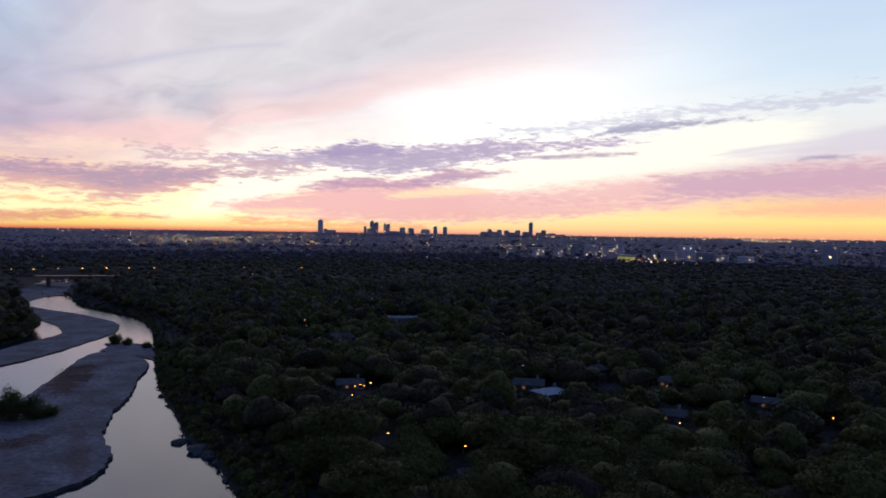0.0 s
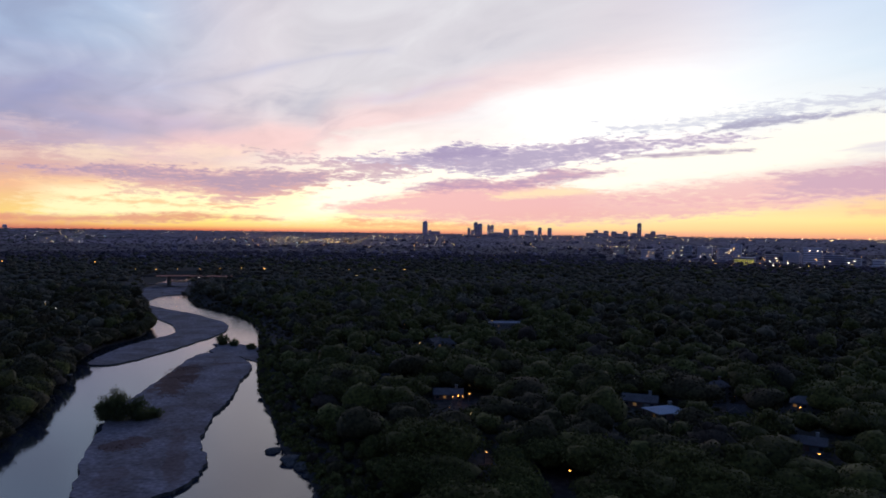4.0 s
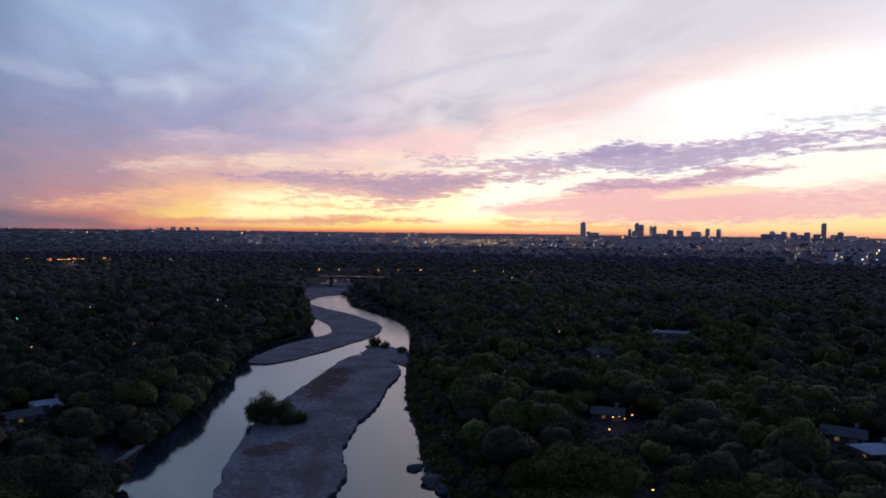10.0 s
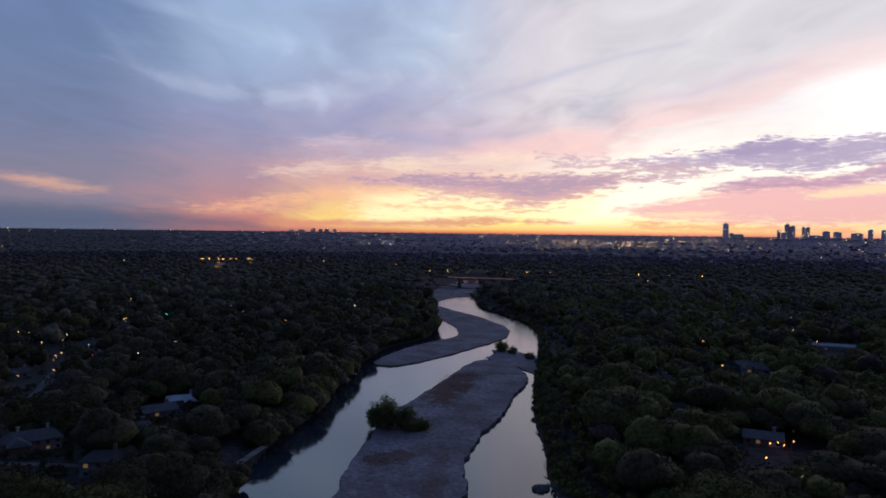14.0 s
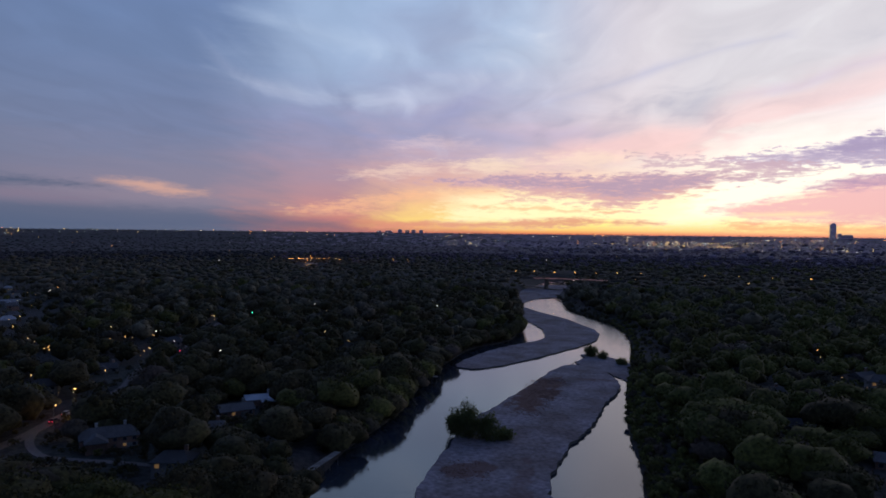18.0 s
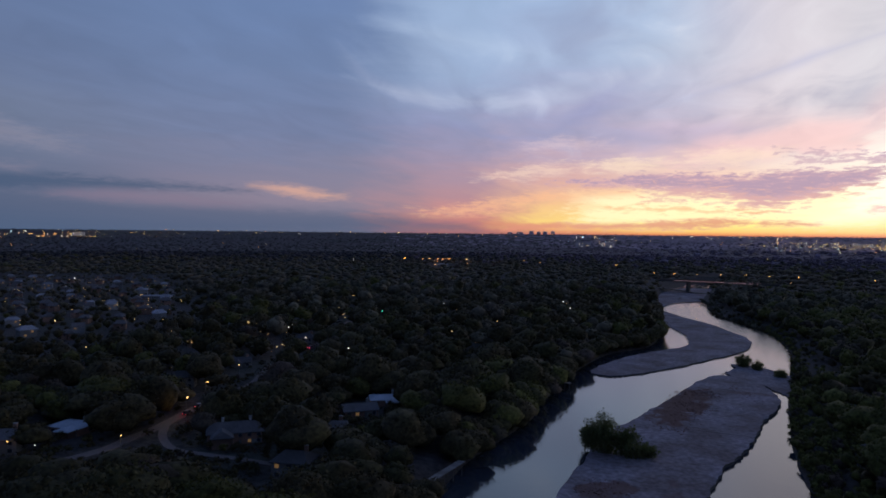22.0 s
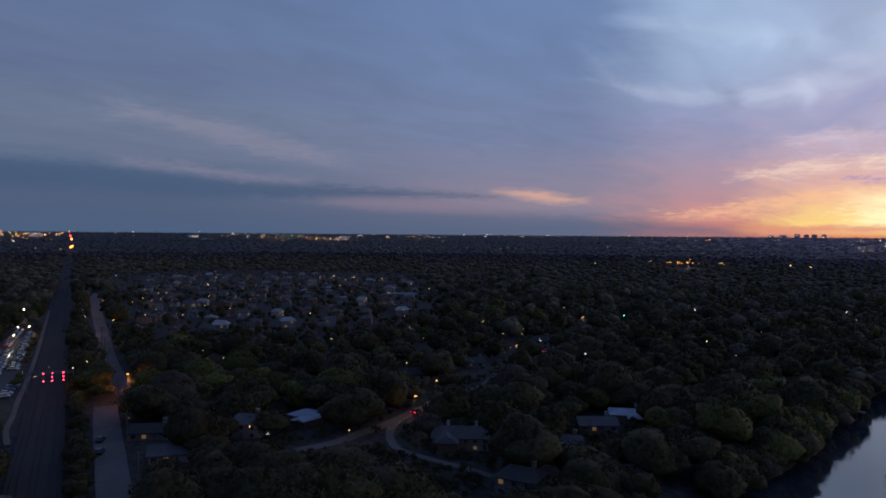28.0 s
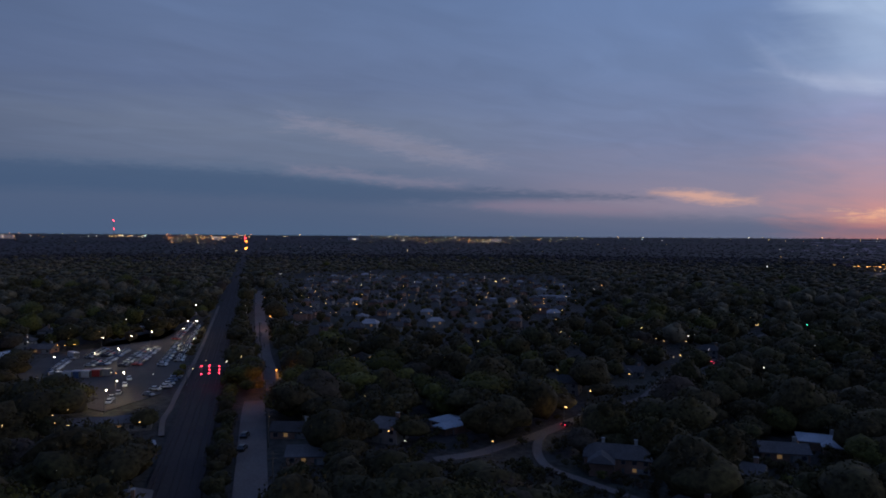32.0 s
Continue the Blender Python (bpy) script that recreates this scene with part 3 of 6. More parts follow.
def arrays(name, verts, faces, mats, index=None, smooth=False):
    """One mesh object from arrays of corners and of three- or four-cornered faces."""
    verts, faces = np.asarray(verts, np.float32), np.asarray(faces, np.int32)
    me = bpy.data.meshes.new(name)
    k = faces.shape[1]
    me.vertices.add(len(verts)), me.loops.add(faces.size), me.polygons.add(len(faces))
    me.vertices.foreach_set("co", verts.ravel())
    me.loops.foreach_set("vertex_index", faces.ravel())
    me.polygons.foreach_set("loop_start", np.arange(0, faces.size, k, dtype=np.int32))
    me.polygons.foreach_set("use_smooth", np.full(len(faces), smooth))
    for m in mats:
        me.materials.append(m)
    if index is not None:
        me.polygons.foreach_set("material_index", np.asarray(index, np.int32))
    me.update(calc_edges=True)
    return new(name, me)


def box(bm, x, y, z, sx, sy, sz, turn=0.0):
    """A box standing on z, centred on x and y."""
    return bmesh.ops.create_cube(bm, size=1, matrix=pose(x, y, z + sz / 2, 0, 0, turn) @ Matrix.Diagonal((sx, sy, sz, 1)))["verts"]


def rod(bm, a, b, r0, r1=None, n=8):
    a, b = Vector(a), Vector(b)
    q = (b - a).to_track_quat("Z", "Y").to_matrix().to_4x4()
    bmesh.ops.create_cone(bm, cap_ends=True, segments=n, radius1=r0, radius2=r0 if r1 is None else r1, depth=(b - a).length,
                          matrix=Matrix.Translation((a + b) / 2) @ q)


def ball(bm, x, y, z, r, sub=1, squash=1.0):
    bmesh.ops.create_icosphere(bm, subdivisions=sub, radius=r, matrix=Matrix.Translation((x, y, z)) @ Matrix.Diagonal((1, 1, squash, 1)))


def spline(points, each=6, closed=False):
    """A smooth line through plan points."""
    p = np.array(points, float)
    p = np.vstack([p[-1:], p, p[:2]]) if closed else np.vstack([2 * p[0] - p[1], p, 2 * p[-1] - p[-2]])
    s = np.linspace(0, 1, each, endpoint=False)[:, None]
    out = [0.5 * (2 * b + (c - a) * s + (2 * a - 5 * b + 4 * c - d) * s**2 + (3 * b - a - 3 * c + d) * s**3)
           for a, b, c, d in zip(p, p[1:], p[2:], p[3:])]
    return np.vstack(out + ([] if closed else [p[-2:-1]]))


def inside(poly, x, y):
    hit = np.zeros(np.shape(x), bool)
    for (x0, y0), (x1, y1) in zip(poly, np.roll(poly, -1, 0)):
        cross = (y0 > y) != (y1 > y)
        hit ^= cross & (x < (x1 - x0) * (y - y0) / (y1 - y0 + 1e-12) + x0)
    return hit


def far_from(line, x, y):
    """Distance of plan points from a line of points."""
    best = np.full(np.shape(x), 1e9)
    for (x0, y0), (x1, y1) in zip(line, line[1:]):
        t = np.clip(((x - x0) * (x1 - x0) + (y - y0) * (y1 - y0)) / ((x1 - x0) ** 2 + (y1 - y0) ** 2 + 1e-9), 0, 1)
        best = np.minimum(best, np.hypot(x - x0 - t * (x1 - x0), y - y0 - t * (y1 - y0)))
    return best


def smooth(v, lo, hi):
    t = np.clip((v - lo) / (hi - lo), 0, 1)
    return t * t * (3 - 2 * t)


# ---- the plan ----
LEFT_BANK = spline([(-95, 90), (-135, 150), (-158, 184), (-175, 211), (-188, 243), (-199, 263), (-214, 290), (-228, 316), (-242, 343), (-261, 394),
                    (-262, 434), (-286, 481), (-318, 528), (-374, 614), (-420, 674), (-475, 790), (-520, 900), (-560, 1000)])
RIGHT_BANK = spline([(-5, 90), (-34, 150), (-54, 184), (-67, 208), (-85, 233), (-97, 257), (-113, 285), (-127, 313), (-142, 346), (-158, 383),
                     (-178, 430), (-205, 489), (-236, 536), (-258, 560), (-284, 583), (-322, 618), (-368, 688), (-400, 732), (-445, 820), (-490, 910), (-530, 1000)])
RIVER = np.vstack([LEFT_BANK, RIGHT_BANK[::-1]])
RAIL = np.array([(-60, 80.0), (-4400, -488.5)])
STREET = spline([(-120, 87), (-216, 76), (-284, 68), (-306, 66)], 4)
STREET_FAR = spline([(-322, 71), (-400, 58), (-478, 48), (-600, 32), (-765, 12)], 4)
LANE = spline([(-236, 119), (-240, 131), (-247, 140), (-253, 149), (-261, 158), (-270, 168), (-278, 179), (-287, 190), (-296, 202), (-319, 219), (-333, 231), (-356, 257), (-385, 292), (-440, 340)], 4)
DRIVE = spline([(-257, 154), (-247, 149), (-236, 146), (-226, 146), (-217, 151), (-207, 157), (-196, 163)], 4)
HIGH_ROAD = spline([(-900, 640), (-640, 742), (-472, 798), (-397, 820), (-250, 862), (-80, 905), (160, 960)], 4)
LOT = np.array([(-296, 20), (-320, 31), (-362, 27), (-400, 24.5), (-480, 14), (-540, 5), (-538, -3), (-457, -1), (-424, -30), (-400, -40), (-356, -32), (-318, -8)], float)


def land(x, y):
    """Height of the land."""
    r = np.hypot(x, y)
    h = 3 + 3 * smooth(r, 380, 900) + 58 * smooth(r, 2700, 4850)
    for bank, reach in ((RIGHT_BANK, 32), (LEFT_BANK, 9)):  # the land sinks to the water, gently on the one bank
        near = (np.asarray(x) > -620) & (np.asarray(x) < 60) & (np.asarray(y) > 70) & (np.asarray(y) < 1000)
        if near.any():
            h = np.where(near, 0.4 + (h - 0.4) * smooth(far_from(bank, x, y), 0, reach), h)
    return h + 0.8 * np.sin(x * 0.011 + 1) * np.sin(y * 0.013) * smooth(r, 300, 700)


rng0 = np.random.default_rng(1)
# ground: one sheet out to the horizon, with the river bed sunk into it
turns = np.concatenate([np.arange(-42, 128, 0.4), np.arange(128, 318, 5.0)])
rings = np.concatenate([np.linspace(2, 150, 12), np.arange(156, 460, 3.0), 460 * 1.022 ** np.arange(110)])
rings = np.append(rings[rings < 4840], 4850)
A, R = np.meshgrid(np.radians(turns), rings)
gx, gy = -np.sin(A) * R, np.cos(A) * R
gz = land(gx, gy)
wet = inside(RIVER, gx, gy)
gz[wet] = 0.4 - 2.0 * np.clip(np.minimum(far_from(LEFT_BANK, gx[wet], gy[wet]), far_from(RIGHT_BANK, gx[wet], gy[wet])) / 4.0, 0, 1)
dry_rail = far_from(RAIL, gx, gy) < 8
gz[dry_rail & ~wet] -= 0.2
nr, nt = gx.shape
i, j = np.meshgrid(np.arange(nr - 1), np.arange(nt), indexing="ij")
j2 = (j + 1) % nt
quads = np.stack([i * nt + j, i * nt + j2, (i + 1) * nt + j2, (i + 1) * nt + j], -1).reshape(-1, 4)[:, ::-1]
# past 1500 m the faces carry haze tints instead of soil
ground = tagged(arrays("ground", np.stack([gx, gy, gz], -1).reshape(-1, 3), quads, [SOIL, HAZE, DIM_HAZE, FAR_HAZE],
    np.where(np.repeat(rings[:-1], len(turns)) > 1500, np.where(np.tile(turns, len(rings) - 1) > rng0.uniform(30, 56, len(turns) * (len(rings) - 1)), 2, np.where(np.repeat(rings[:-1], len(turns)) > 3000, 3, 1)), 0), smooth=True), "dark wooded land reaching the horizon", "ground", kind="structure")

bm = bmesh.new()
lv = [bm.verts.new((x - 12, y, 0)) for x, y in LEFT_BANK]
mid_bank = [bm.verts.new((x + 12, y, 0)) for x, y in RIGHT_BANK[np.linspace(0, len(RIGHT_BANK) - 1, len(LEFT_BANK)).round().astype(int)]]
for a in range(len(lv) - 1):
    bm.faces.new((lv[a], mid_bank[a], mid_bank[a + 1], lv[a + 1]))
tagged(part("water", bm, WATER), "calm dark river mirroring the pale evening sky", "river", kind="structure")


def bar(points, height, label, seed):
    """A gravel bar: a low bank with a ragged, cut edge."""
    rng = np.random.default_rng(seed)
    rim = spline(points, 14, True)
    c = rim.mean(0)
    out = rim - np.roll(rim, 1, 0)
    nrm = np.stack([out[:, 1], -out[:, 0]], -1)
    nrm /= np.linalg.norm(nrm, axis=1)[:, None] + 1e-9
    wob = np.convolve(np.tile(rng.normal(0, 0.7, len(rim)), 3), np.ones(3) / 3, "same")[len(rim):2 * len(rim)]
    rim = rim + nrm * wob[:, None]
    bm = bmesh.new()
    area = 0.5 * np.sum(rim[:, 0] * np.roll(rim[:, 1], -1) - rim[:, 1] * np.roll(rim[:, 0], -1))
    if area < 0:
        rim = rim[::-1]
    low = [bm.verts.new((x, y, -0.8)) for x, y in rim]
    lip = [bm.verts.new((x, y, height * (0.66 + 0.05 * rng.random()))) for x, y in rim]
    k = len(rim)
    for a in range(k):
        bm.faces.new((low[a], low[(a + 1) % k], lip[(a + 1) % k], lip[a])).material_index = 1
    top = bm.faces.new(lip)
    bmesh.ops.triangulate(bm, faces=[top])
    inner = [e for e in bm.edges if all(v.co.z > 0 for v in e.verts)]
    bmesh.ops.subdivide_edges(bm, edges=[e for e in inner if e.calc_length() > 6], cuts=3, use_grid_fill=False)
    for v in bm.verts:
        if v.co.z > 0 and not v.is_boundary:
            v.co.z += 0.16 * noise.noise(v.co * 0.08) + 0.05 * noise.noise(v.co * 0.4)
    bm.normal_update()
    return tagged(part("gravel_bar", bm, [GRAVEL, ROCK]), label, "gravel bar", "bars in the river", "structure")


bar([(-188, 386), (-168, 378), (-150, 356), (-142, 328), (-136, 308), (-128, 283), (-123, 260), (-114, 234), (-105, 219), (-98, 205), (-97, 192),
     (-102, 180), (-112, 172), (-121, 178), (-128, 190), (-140, 210), (-152, 236), (-164, 260), (-171, 290), (-176, 310), (-183, 338), (-191, 370)],
    1.5, "long grey gravel bar with rusty weed patches in midstream", 3)
bar([(-233, 343), (-221, 346), (-216, 373), (-216, 419), (-218, 459), (-228, 491), (-246, 518), (-291, 558), (-318, 576), (-349, 598), (-374, 616),
     (-346, 570), (-314, 534), (-290, 510), (-267, 485), (-249, 453), (-248, 430), (-249, 412), (-247, 390), (-241, 361)],
    0.8, "curved grey gravel bar against the wooded bank", 4)
bar([(-372, 616), (-388, 634), (-418, 688), (-460, 753), (-482, 811), (-494, 858), (-458, 874), (-408, 776), (-388, 724), (-397, 698), (-390, 660), (-380, 634)],
    0.8, "far grey gravel bar below the bridge", 5)
bar([(-193, 394), (-196, 408), (-202, 420), (-186, 421), (-168, 408), (-150, 384), (-148, 366), (-166, 379), (-179, 385)], 0.7, "small flat gravel spit off the bank", 6)


def slab(points, z, thick):
    """A flat plate with the given outline, its top at z."""
    p = np.asarray(points, float)
    if np.sum(p[:, 0] * np.roll(p[:, 1], -1) - p[:, 1] * np.roll(p[:, 0], -1)) < 0:
        p = p[::-1]
    bm = bmesh.new()
    hi, lo = [bm.verts.new((x, y, z)) for x, y in p], [bm.verts.new((x, y, z - thick)) for x, y in p]
    k = len(p)
    for a in range(k):
        bm.faces.new((lo[a], lo[(a + 1) % k], hi[(a + 1) % k], hi[a]))
    bmesh.ops.triangulate(bm, faces=[bm.faces.new(hi)])
    return bm


def strip(name, line, width, z, mat, label, category, lift=0.25):
    """A road or track bed along a plan line, with thickness."""
    line = np.asarray(line, float)
    d = np.gradient(line, axis=0)
    nrm = np.stack([-d[:, 1], d[:, 0]], -1) / np.linalg.norm(d, axis=1)[:, None]
    v, f = [], []
    for (x, y), (nx, ny) in zip(line, nrm):
        h = z if z is not None else float(land(x, y)) + lift
        for s, dz in ((-0.5, -0.6), (-0.5, 0), (0.5, 0), (0.5, -0.6)):
            v.append((x + s * width * nx, y + s * width * ny, h + dz))
    for a in range(len(line) - 1):
        for c in range(3):
            f.append((4 * a + c, 4 * a + c + 1, 4 * a + c + 5, 4 * a + c + 4))
    return tagged(arrays(name, v, np.array(f)[:, ::-1], [mat]), label, category, kind="structure")


def band(line, side):
    """A line set off sideways by side metres."""
    d = np.gradient(line, axis=0)
    return line + side * np.stack([-d[:, 1], d[:, 0]], -1) / np.linalg.norm(d, axis=1)[:, None]


RAIL_LINE = np.linspace(RAIL[0], RAIL[1], 60)
strip("track_bed", RAIL_LINE, 12, None, BALLAST, "dark gravel railway bed running straight to the horizon", "railway", 0.35)
PATH_LINE = spline([(-266, 45), (-284, 41), (-300, 39.5), (-323, 36.5), (-355, 33), (-395, 28.2), (-448, 21.5), (-508, 13.5), (-625, -2)], 4)
strip("service_path", PATH_LINE, 1.6, None, STREET_GREY, "pale gravel path winding beside the railway", "path", 0.3)
strip("road", STREET, 7.6, None, STREET_GREY, "grey asphalt street beside the railway trees", "road")
strip("road_beyond", STREET_FAR, 7, None, STREET_GREY, "straight lamp-lit street running away", "road")
strip("lane", LANE, 4.2, None, STREET_GREY, "narrow residential lane among trees", "road")
strip("driveway", DRIVE, 2.5, None, STREET_GREY, "curved pale concrete driveway", "driveway", 0.4)
strip("high_road", HIGH_ROAD, 11, None, ASPHALT, "dark main road through the woods", "road")
bm = slab(LOT, 3.35, 0.5)
tagged(part("car_park", bm, ASPHALT), "broad worn asphalt car park", "car park", kind="structure")

# rails: three tracks
for off in (-4.0, 0.0, 4.0):
    for gauge in (-0.72, 0.72):
        line = band(np.linspace(RAIL[0], RAIL[0] + 0.35 * (RAIL[1] - RAIL[0]), 30), off + gauge)
        tagged(strip("rail", line, 0.09, None, STEEL, "", "", 0.52), "worn steel running rail on the track bed", "rail", "rails of the railway")

# ---- woods ----
EYE = np.array((-20.0, 60.0))
rng = np.random.default_rng(11)
HOUSES, LAMPS = [], []   # filled below: x, y and what must stay open


def ico(sub=0):
    bm = bmesh.new()
    bmesh.ops.create_icosphere(bm, subdivisions=sub + 1, radius=1)
    v = np.array([p.co for p in bm.verts])
    f = np.array([[p.index for p in q.verts] for q in bm.faces])
    bm.free()
    return v, f


ICO_V, ICO_F = ico()


DOME_V, DOME_F = ico(1)


def crown_shape(seed, clumps, leaves, leaf, width=1.0, height=1.0, dome=True, puff=1.0):
    """A leafy crown about 10 m wide: a soft dome, swelling clumps on it, and loose leaf sprays over both."""
    g = np.random.default_rng(seed)
    v, f, n0, hosts = [], [], 0, []
    if dome:
        shell, faces = (DOME_V, DOME_F) if clumps > 6 else (ICO_V, ICO_F)
        lump = 1 + 0.62 * np.sin(shell @ g.normal(0, 2.4, (3, 4)) + g.uniform(0, 6, 4)).mean(1, keepdims=True)
        body = shell * lump * (4.1 * width, 4.1 * width, 3.3 * height)
        body[body[:, 2] < 0.3] *= (1.12, 1.12, 1.1)
        v.append(body)
        f.append(faces)
        n0 = len(shell)
    hosts.append((np.zeros(3), np.array((4.1 * width, 4.1 * width, 3.3 * height)), 1.0))
    for c in range(clumps):
        a, u = c * 2.4 + g.uniform(-0.4, 0.4), 0.95 - 1.3 * (c + 0.3) / clumps + g.uniform(-0.12, 0.12)
        rad = math.sqrt(max(0.0, 1 - max(u, 0.0) ** 2)) * (0.7 + 0.3 * g.random())
        size = g.uniform(1.1, 1.9) * (1.0 if clumps > 8 else 1.35) * puff
        mid = np.array((math.cos(a) * rad * 3.1 * width, math.sin(a) * rad * 3.1 * width, u * 2.7 * height))
        v.append(mid + ICO_V * size * g.uniform(0.75, 1.15, (12, 1)) * (1, 1, 0.8))
        f.append(ICO_F + n0)
        n0 += 12
        hosts.append((mid, np.array((size, size, size * 0.85)), 0.5))
    odds = np.array([h[2] * (len(hosts) if k == 0 else 1) for k, h in enumerate(hosts)])
    for k in g.choice(len(hosts), leaves, p=odds / odds.sum()):
        mid, ext, _ = hosts[k]
        d = g.normal(size=3)
        d[2] = abs(d[2]) - 0.3
        d /= np.linalg.norm(d)
        p = mid + d * ext * g.uniform(0.86, 1.4)
        s = np.cross(d + 0.9 * g.normal(size=3), g.normal(size=3))
        s = s / (np.linalg.norm(s) + 1e-6) * leaf * g.uniform(0.5, 1.5)
        t = np.cross(s, d + 0.9 * g.normal(size=3))
        t = t / (np.linalg.norm(t) + 1e-6) * leaf * g.uniform(0.6, 1.6)
        v.append(np.array((p - s, p + s, p + t)))
        f.append(np.array(((0, 1, 2),)) + n0)
        n0 += 3
    return np.vstack(v), np.vstack(f)


RAIL_SIDE = [(STREET, 7.5), (STREET_FAR, 6.5), (LANE, 5), (DRIVE, 5), (RAIL_LINE, 9.5), (PATH_LINE, 4), (HIGH_ROAD, 10)]


def sight(x, y, z0, reach, width):
    """An open strip from a spot towards the valley's middle: yard, drive or lawn."""
    d = EYE - (x, y)
    d = d / np.linalg.norm(d)
    return np.array([(x, y), (x + d[0] * reach, y + d[1] * reach)]), width


def open_ground(x, y):
    """Where no tree stands."""
    no = inside(RIVER, x, y) | inside(LOT, x, y)
    no |= (far_from(LEFT_BANK, x, y) < np.where((y > 180) & (y < 212), 7, 3)) | (far_from(RIGHT_BANK, x, y) < np.where(y < 330, 16, np.where((y > 400) & (y < 650), 14, 11)))
    for line, w in RAIL_SIDE:
        no |= far_from(line, x, y) < w
    for hx, hy, reach, width in HOUSES:
        near = np.hypot(x - hx, y - hy) < reach + 60
        if near.any():
            no[near] |= far_from(sight(hx, hy, 0, reach * 0.76, width)[0], x[near], y[near]) < width * 0.7
    return no


SUBURB = np.array([(-976, 4), (-1040, 167), (-905, 360), (-600, 295), (-510, 245), (-465, 195), (-445, 125), (-470, 66), (-560, 50), (-700, 32)], float)
LOW_TREES = np.array([(-976, 4), (-1040, 167), (-905, 360), (-600, 310), (-480, 255), (-420, 200), (-392, 125), (-415, 74), (-560, 50), (-700, 32)], float)


def stand(r0, r1, gap, seed):
    """Scattered tree sites between two distances, in the sector that the valley looks into."""
    g = np.random.default_rng(seed)
    xs = np.arange(-r1, r1, gap)
    x, y = np.meshgrid(xs, xs)
    x, y = x + g.uniform(-0.42, 0.42, x.shape) * gap, y + g.uniform(-0.42, 0.42, x.shape) * gap
    r, a = np.hypot(x, y), np.degrees(np.arctan2(-x, y))
    keep = (r > r0) & (r <= r1) & (a > -42) & (a < 124)
    x, y = x[keep], y[keep]
    keep = ~open_ground(x, y)
    x, y = x[keep], y[keep]
    far_town = (np.degrees(np.arctan2(-x, y)) < -4) & (np.hypot(x, y) > 1650) & (r1 < 2000)
    x, y = x[~far_town], y[~far_town]
    thin = inside(SUBURB, x, y) & (g.random(len(x)) < 0.22)
    return x[~thin], y[~thin]


def forest(name, sites, shapes, size, label, seed, smooth_shade=True, flat=1.0, mats=None, drop=0.0):
    """Many trees joined into one mesh."""
    g = np.random.default_rng(seed)
    x, y = sites
    z = land(x, y) - drop
    pick = g.integers(0, len(shapes), len(x))
    in_town = inside(LOW_TREES, x, y)
    s = (size[0] + (size[1] - size[0]) * g.random(len(x)) ** 1.6) * np.where(in_town, 0.5, 1.0)
    # besides chance: lighter leaves where sunset glare lifts the woods, darker ones at left
    grove_tone = np.sin(x * 0.021 + 2) * np.sin(y * 0.017) + g.normal(0, 0.7, len(x)) + np.where(x > -0.45 * y, np.where(x < 30, 0.9, 0.2), -0.95)
    mat = np.where(grove_tone > 1.15, 2, np.where(grove_tone > 0.1, 0, 1))
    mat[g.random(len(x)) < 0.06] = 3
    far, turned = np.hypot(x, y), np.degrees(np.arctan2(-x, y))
    # haze grows with distance: more and more crowns take the tinted materials
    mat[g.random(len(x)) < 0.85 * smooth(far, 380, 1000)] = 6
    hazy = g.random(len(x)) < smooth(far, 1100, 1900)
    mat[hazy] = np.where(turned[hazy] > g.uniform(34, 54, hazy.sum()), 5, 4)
    V, F, M, n0 = [], [], [], 0
    for k, (sv, sf) in enumerate(shapes):
        who = np.where(pick == k)[0]
        if not len(who):
            continue
        a = g.uniform(0, 2 * np.pi, len(who))
        c, sn = np.cos(a)[:, None], np.sin(a)[:, None]
        sz = s[who][:, None]
        tall = g.uniform(0.85, 1.25, (len(who), 1)) * flat
        vx = (sv[:, 0] * c - sv[:, 1] * sn) * sz + x[who][:, None]
        vy = (sv[:, 0] * sn + sv[:, 1] * c) * sz + y[who][:, None]
        vz = (sv[:, 2] + 6.3) * sz * tall + z[who][:, None] - 0.5
        V.append(np.stack([vx, vy, vz], -1).reshape(-1, 3))
        F.append((sf[None] + (np.arange(len(who)) * len(sv))[:, None, None]).reshape(-1, 3) + n0)
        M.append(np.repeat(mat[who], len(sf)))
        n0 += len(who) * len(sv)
    return tagged(arrays(name, np.vstack(V), np.vstack(F), mats or LEAF + [HAZE, DIM_HAZE, HAZED_WOOD], np.concatenate(M), smooth_shade), label, "woods", kind="stuff")


# ---- houses ----
def window(parent, x, y, z, w, h, turn, lit):
    bm = bmesh.new()
    box(bm, x, y, z - 0.08, w + 0.24, 0.14, h + 0.16, turn)
    f = part("window", bm, SIDING, parent)
    bm = bmesh.new()
    s, c = math.sin(radians(turn)), math.cos(radians(turn))
    box(bm, x + 0.06 * s, y - 0.06 * c, z, w, 0.08, h, turn)
    part("pane", bm, LIT if lit else GLASS, f, "warmly lit pane" if lit else "")


def roof(bm, x, y, z, w, d, rise, hip, eave=0.6):
    """A pitched roof over a w by d plan, its ridge along x, hip metres drawn in at each end."""
    w, d = w / 2 + eave, d / 2 + eave
    pts = [(-w, -d, 0), (w, -d, 0), (w, d, 0), (-w, d, 0), (-w + hip, 0, rise), (w - hip, 0, rise)]
    up = [bm.verts.new((x + a, y + b, z + c)) for a, b, c in pts]
    dn = [bm.verts.new((x + a, y + b, z + c - 0.28)) for a, b, c in pts[:4]]
    for f in ((0, 1, 5, 4), (2, 3, 4, 5), (1, 2, 5), (3, 0, 4)):
        bm.faces.new([up[k] for k in f])
    for a in range(4):
        bm.faces.new((dn[a], dn[(a + 1) % 4], up[(a + 1) % 4], up[a]))
    bm.faces.new(dn[::-1])


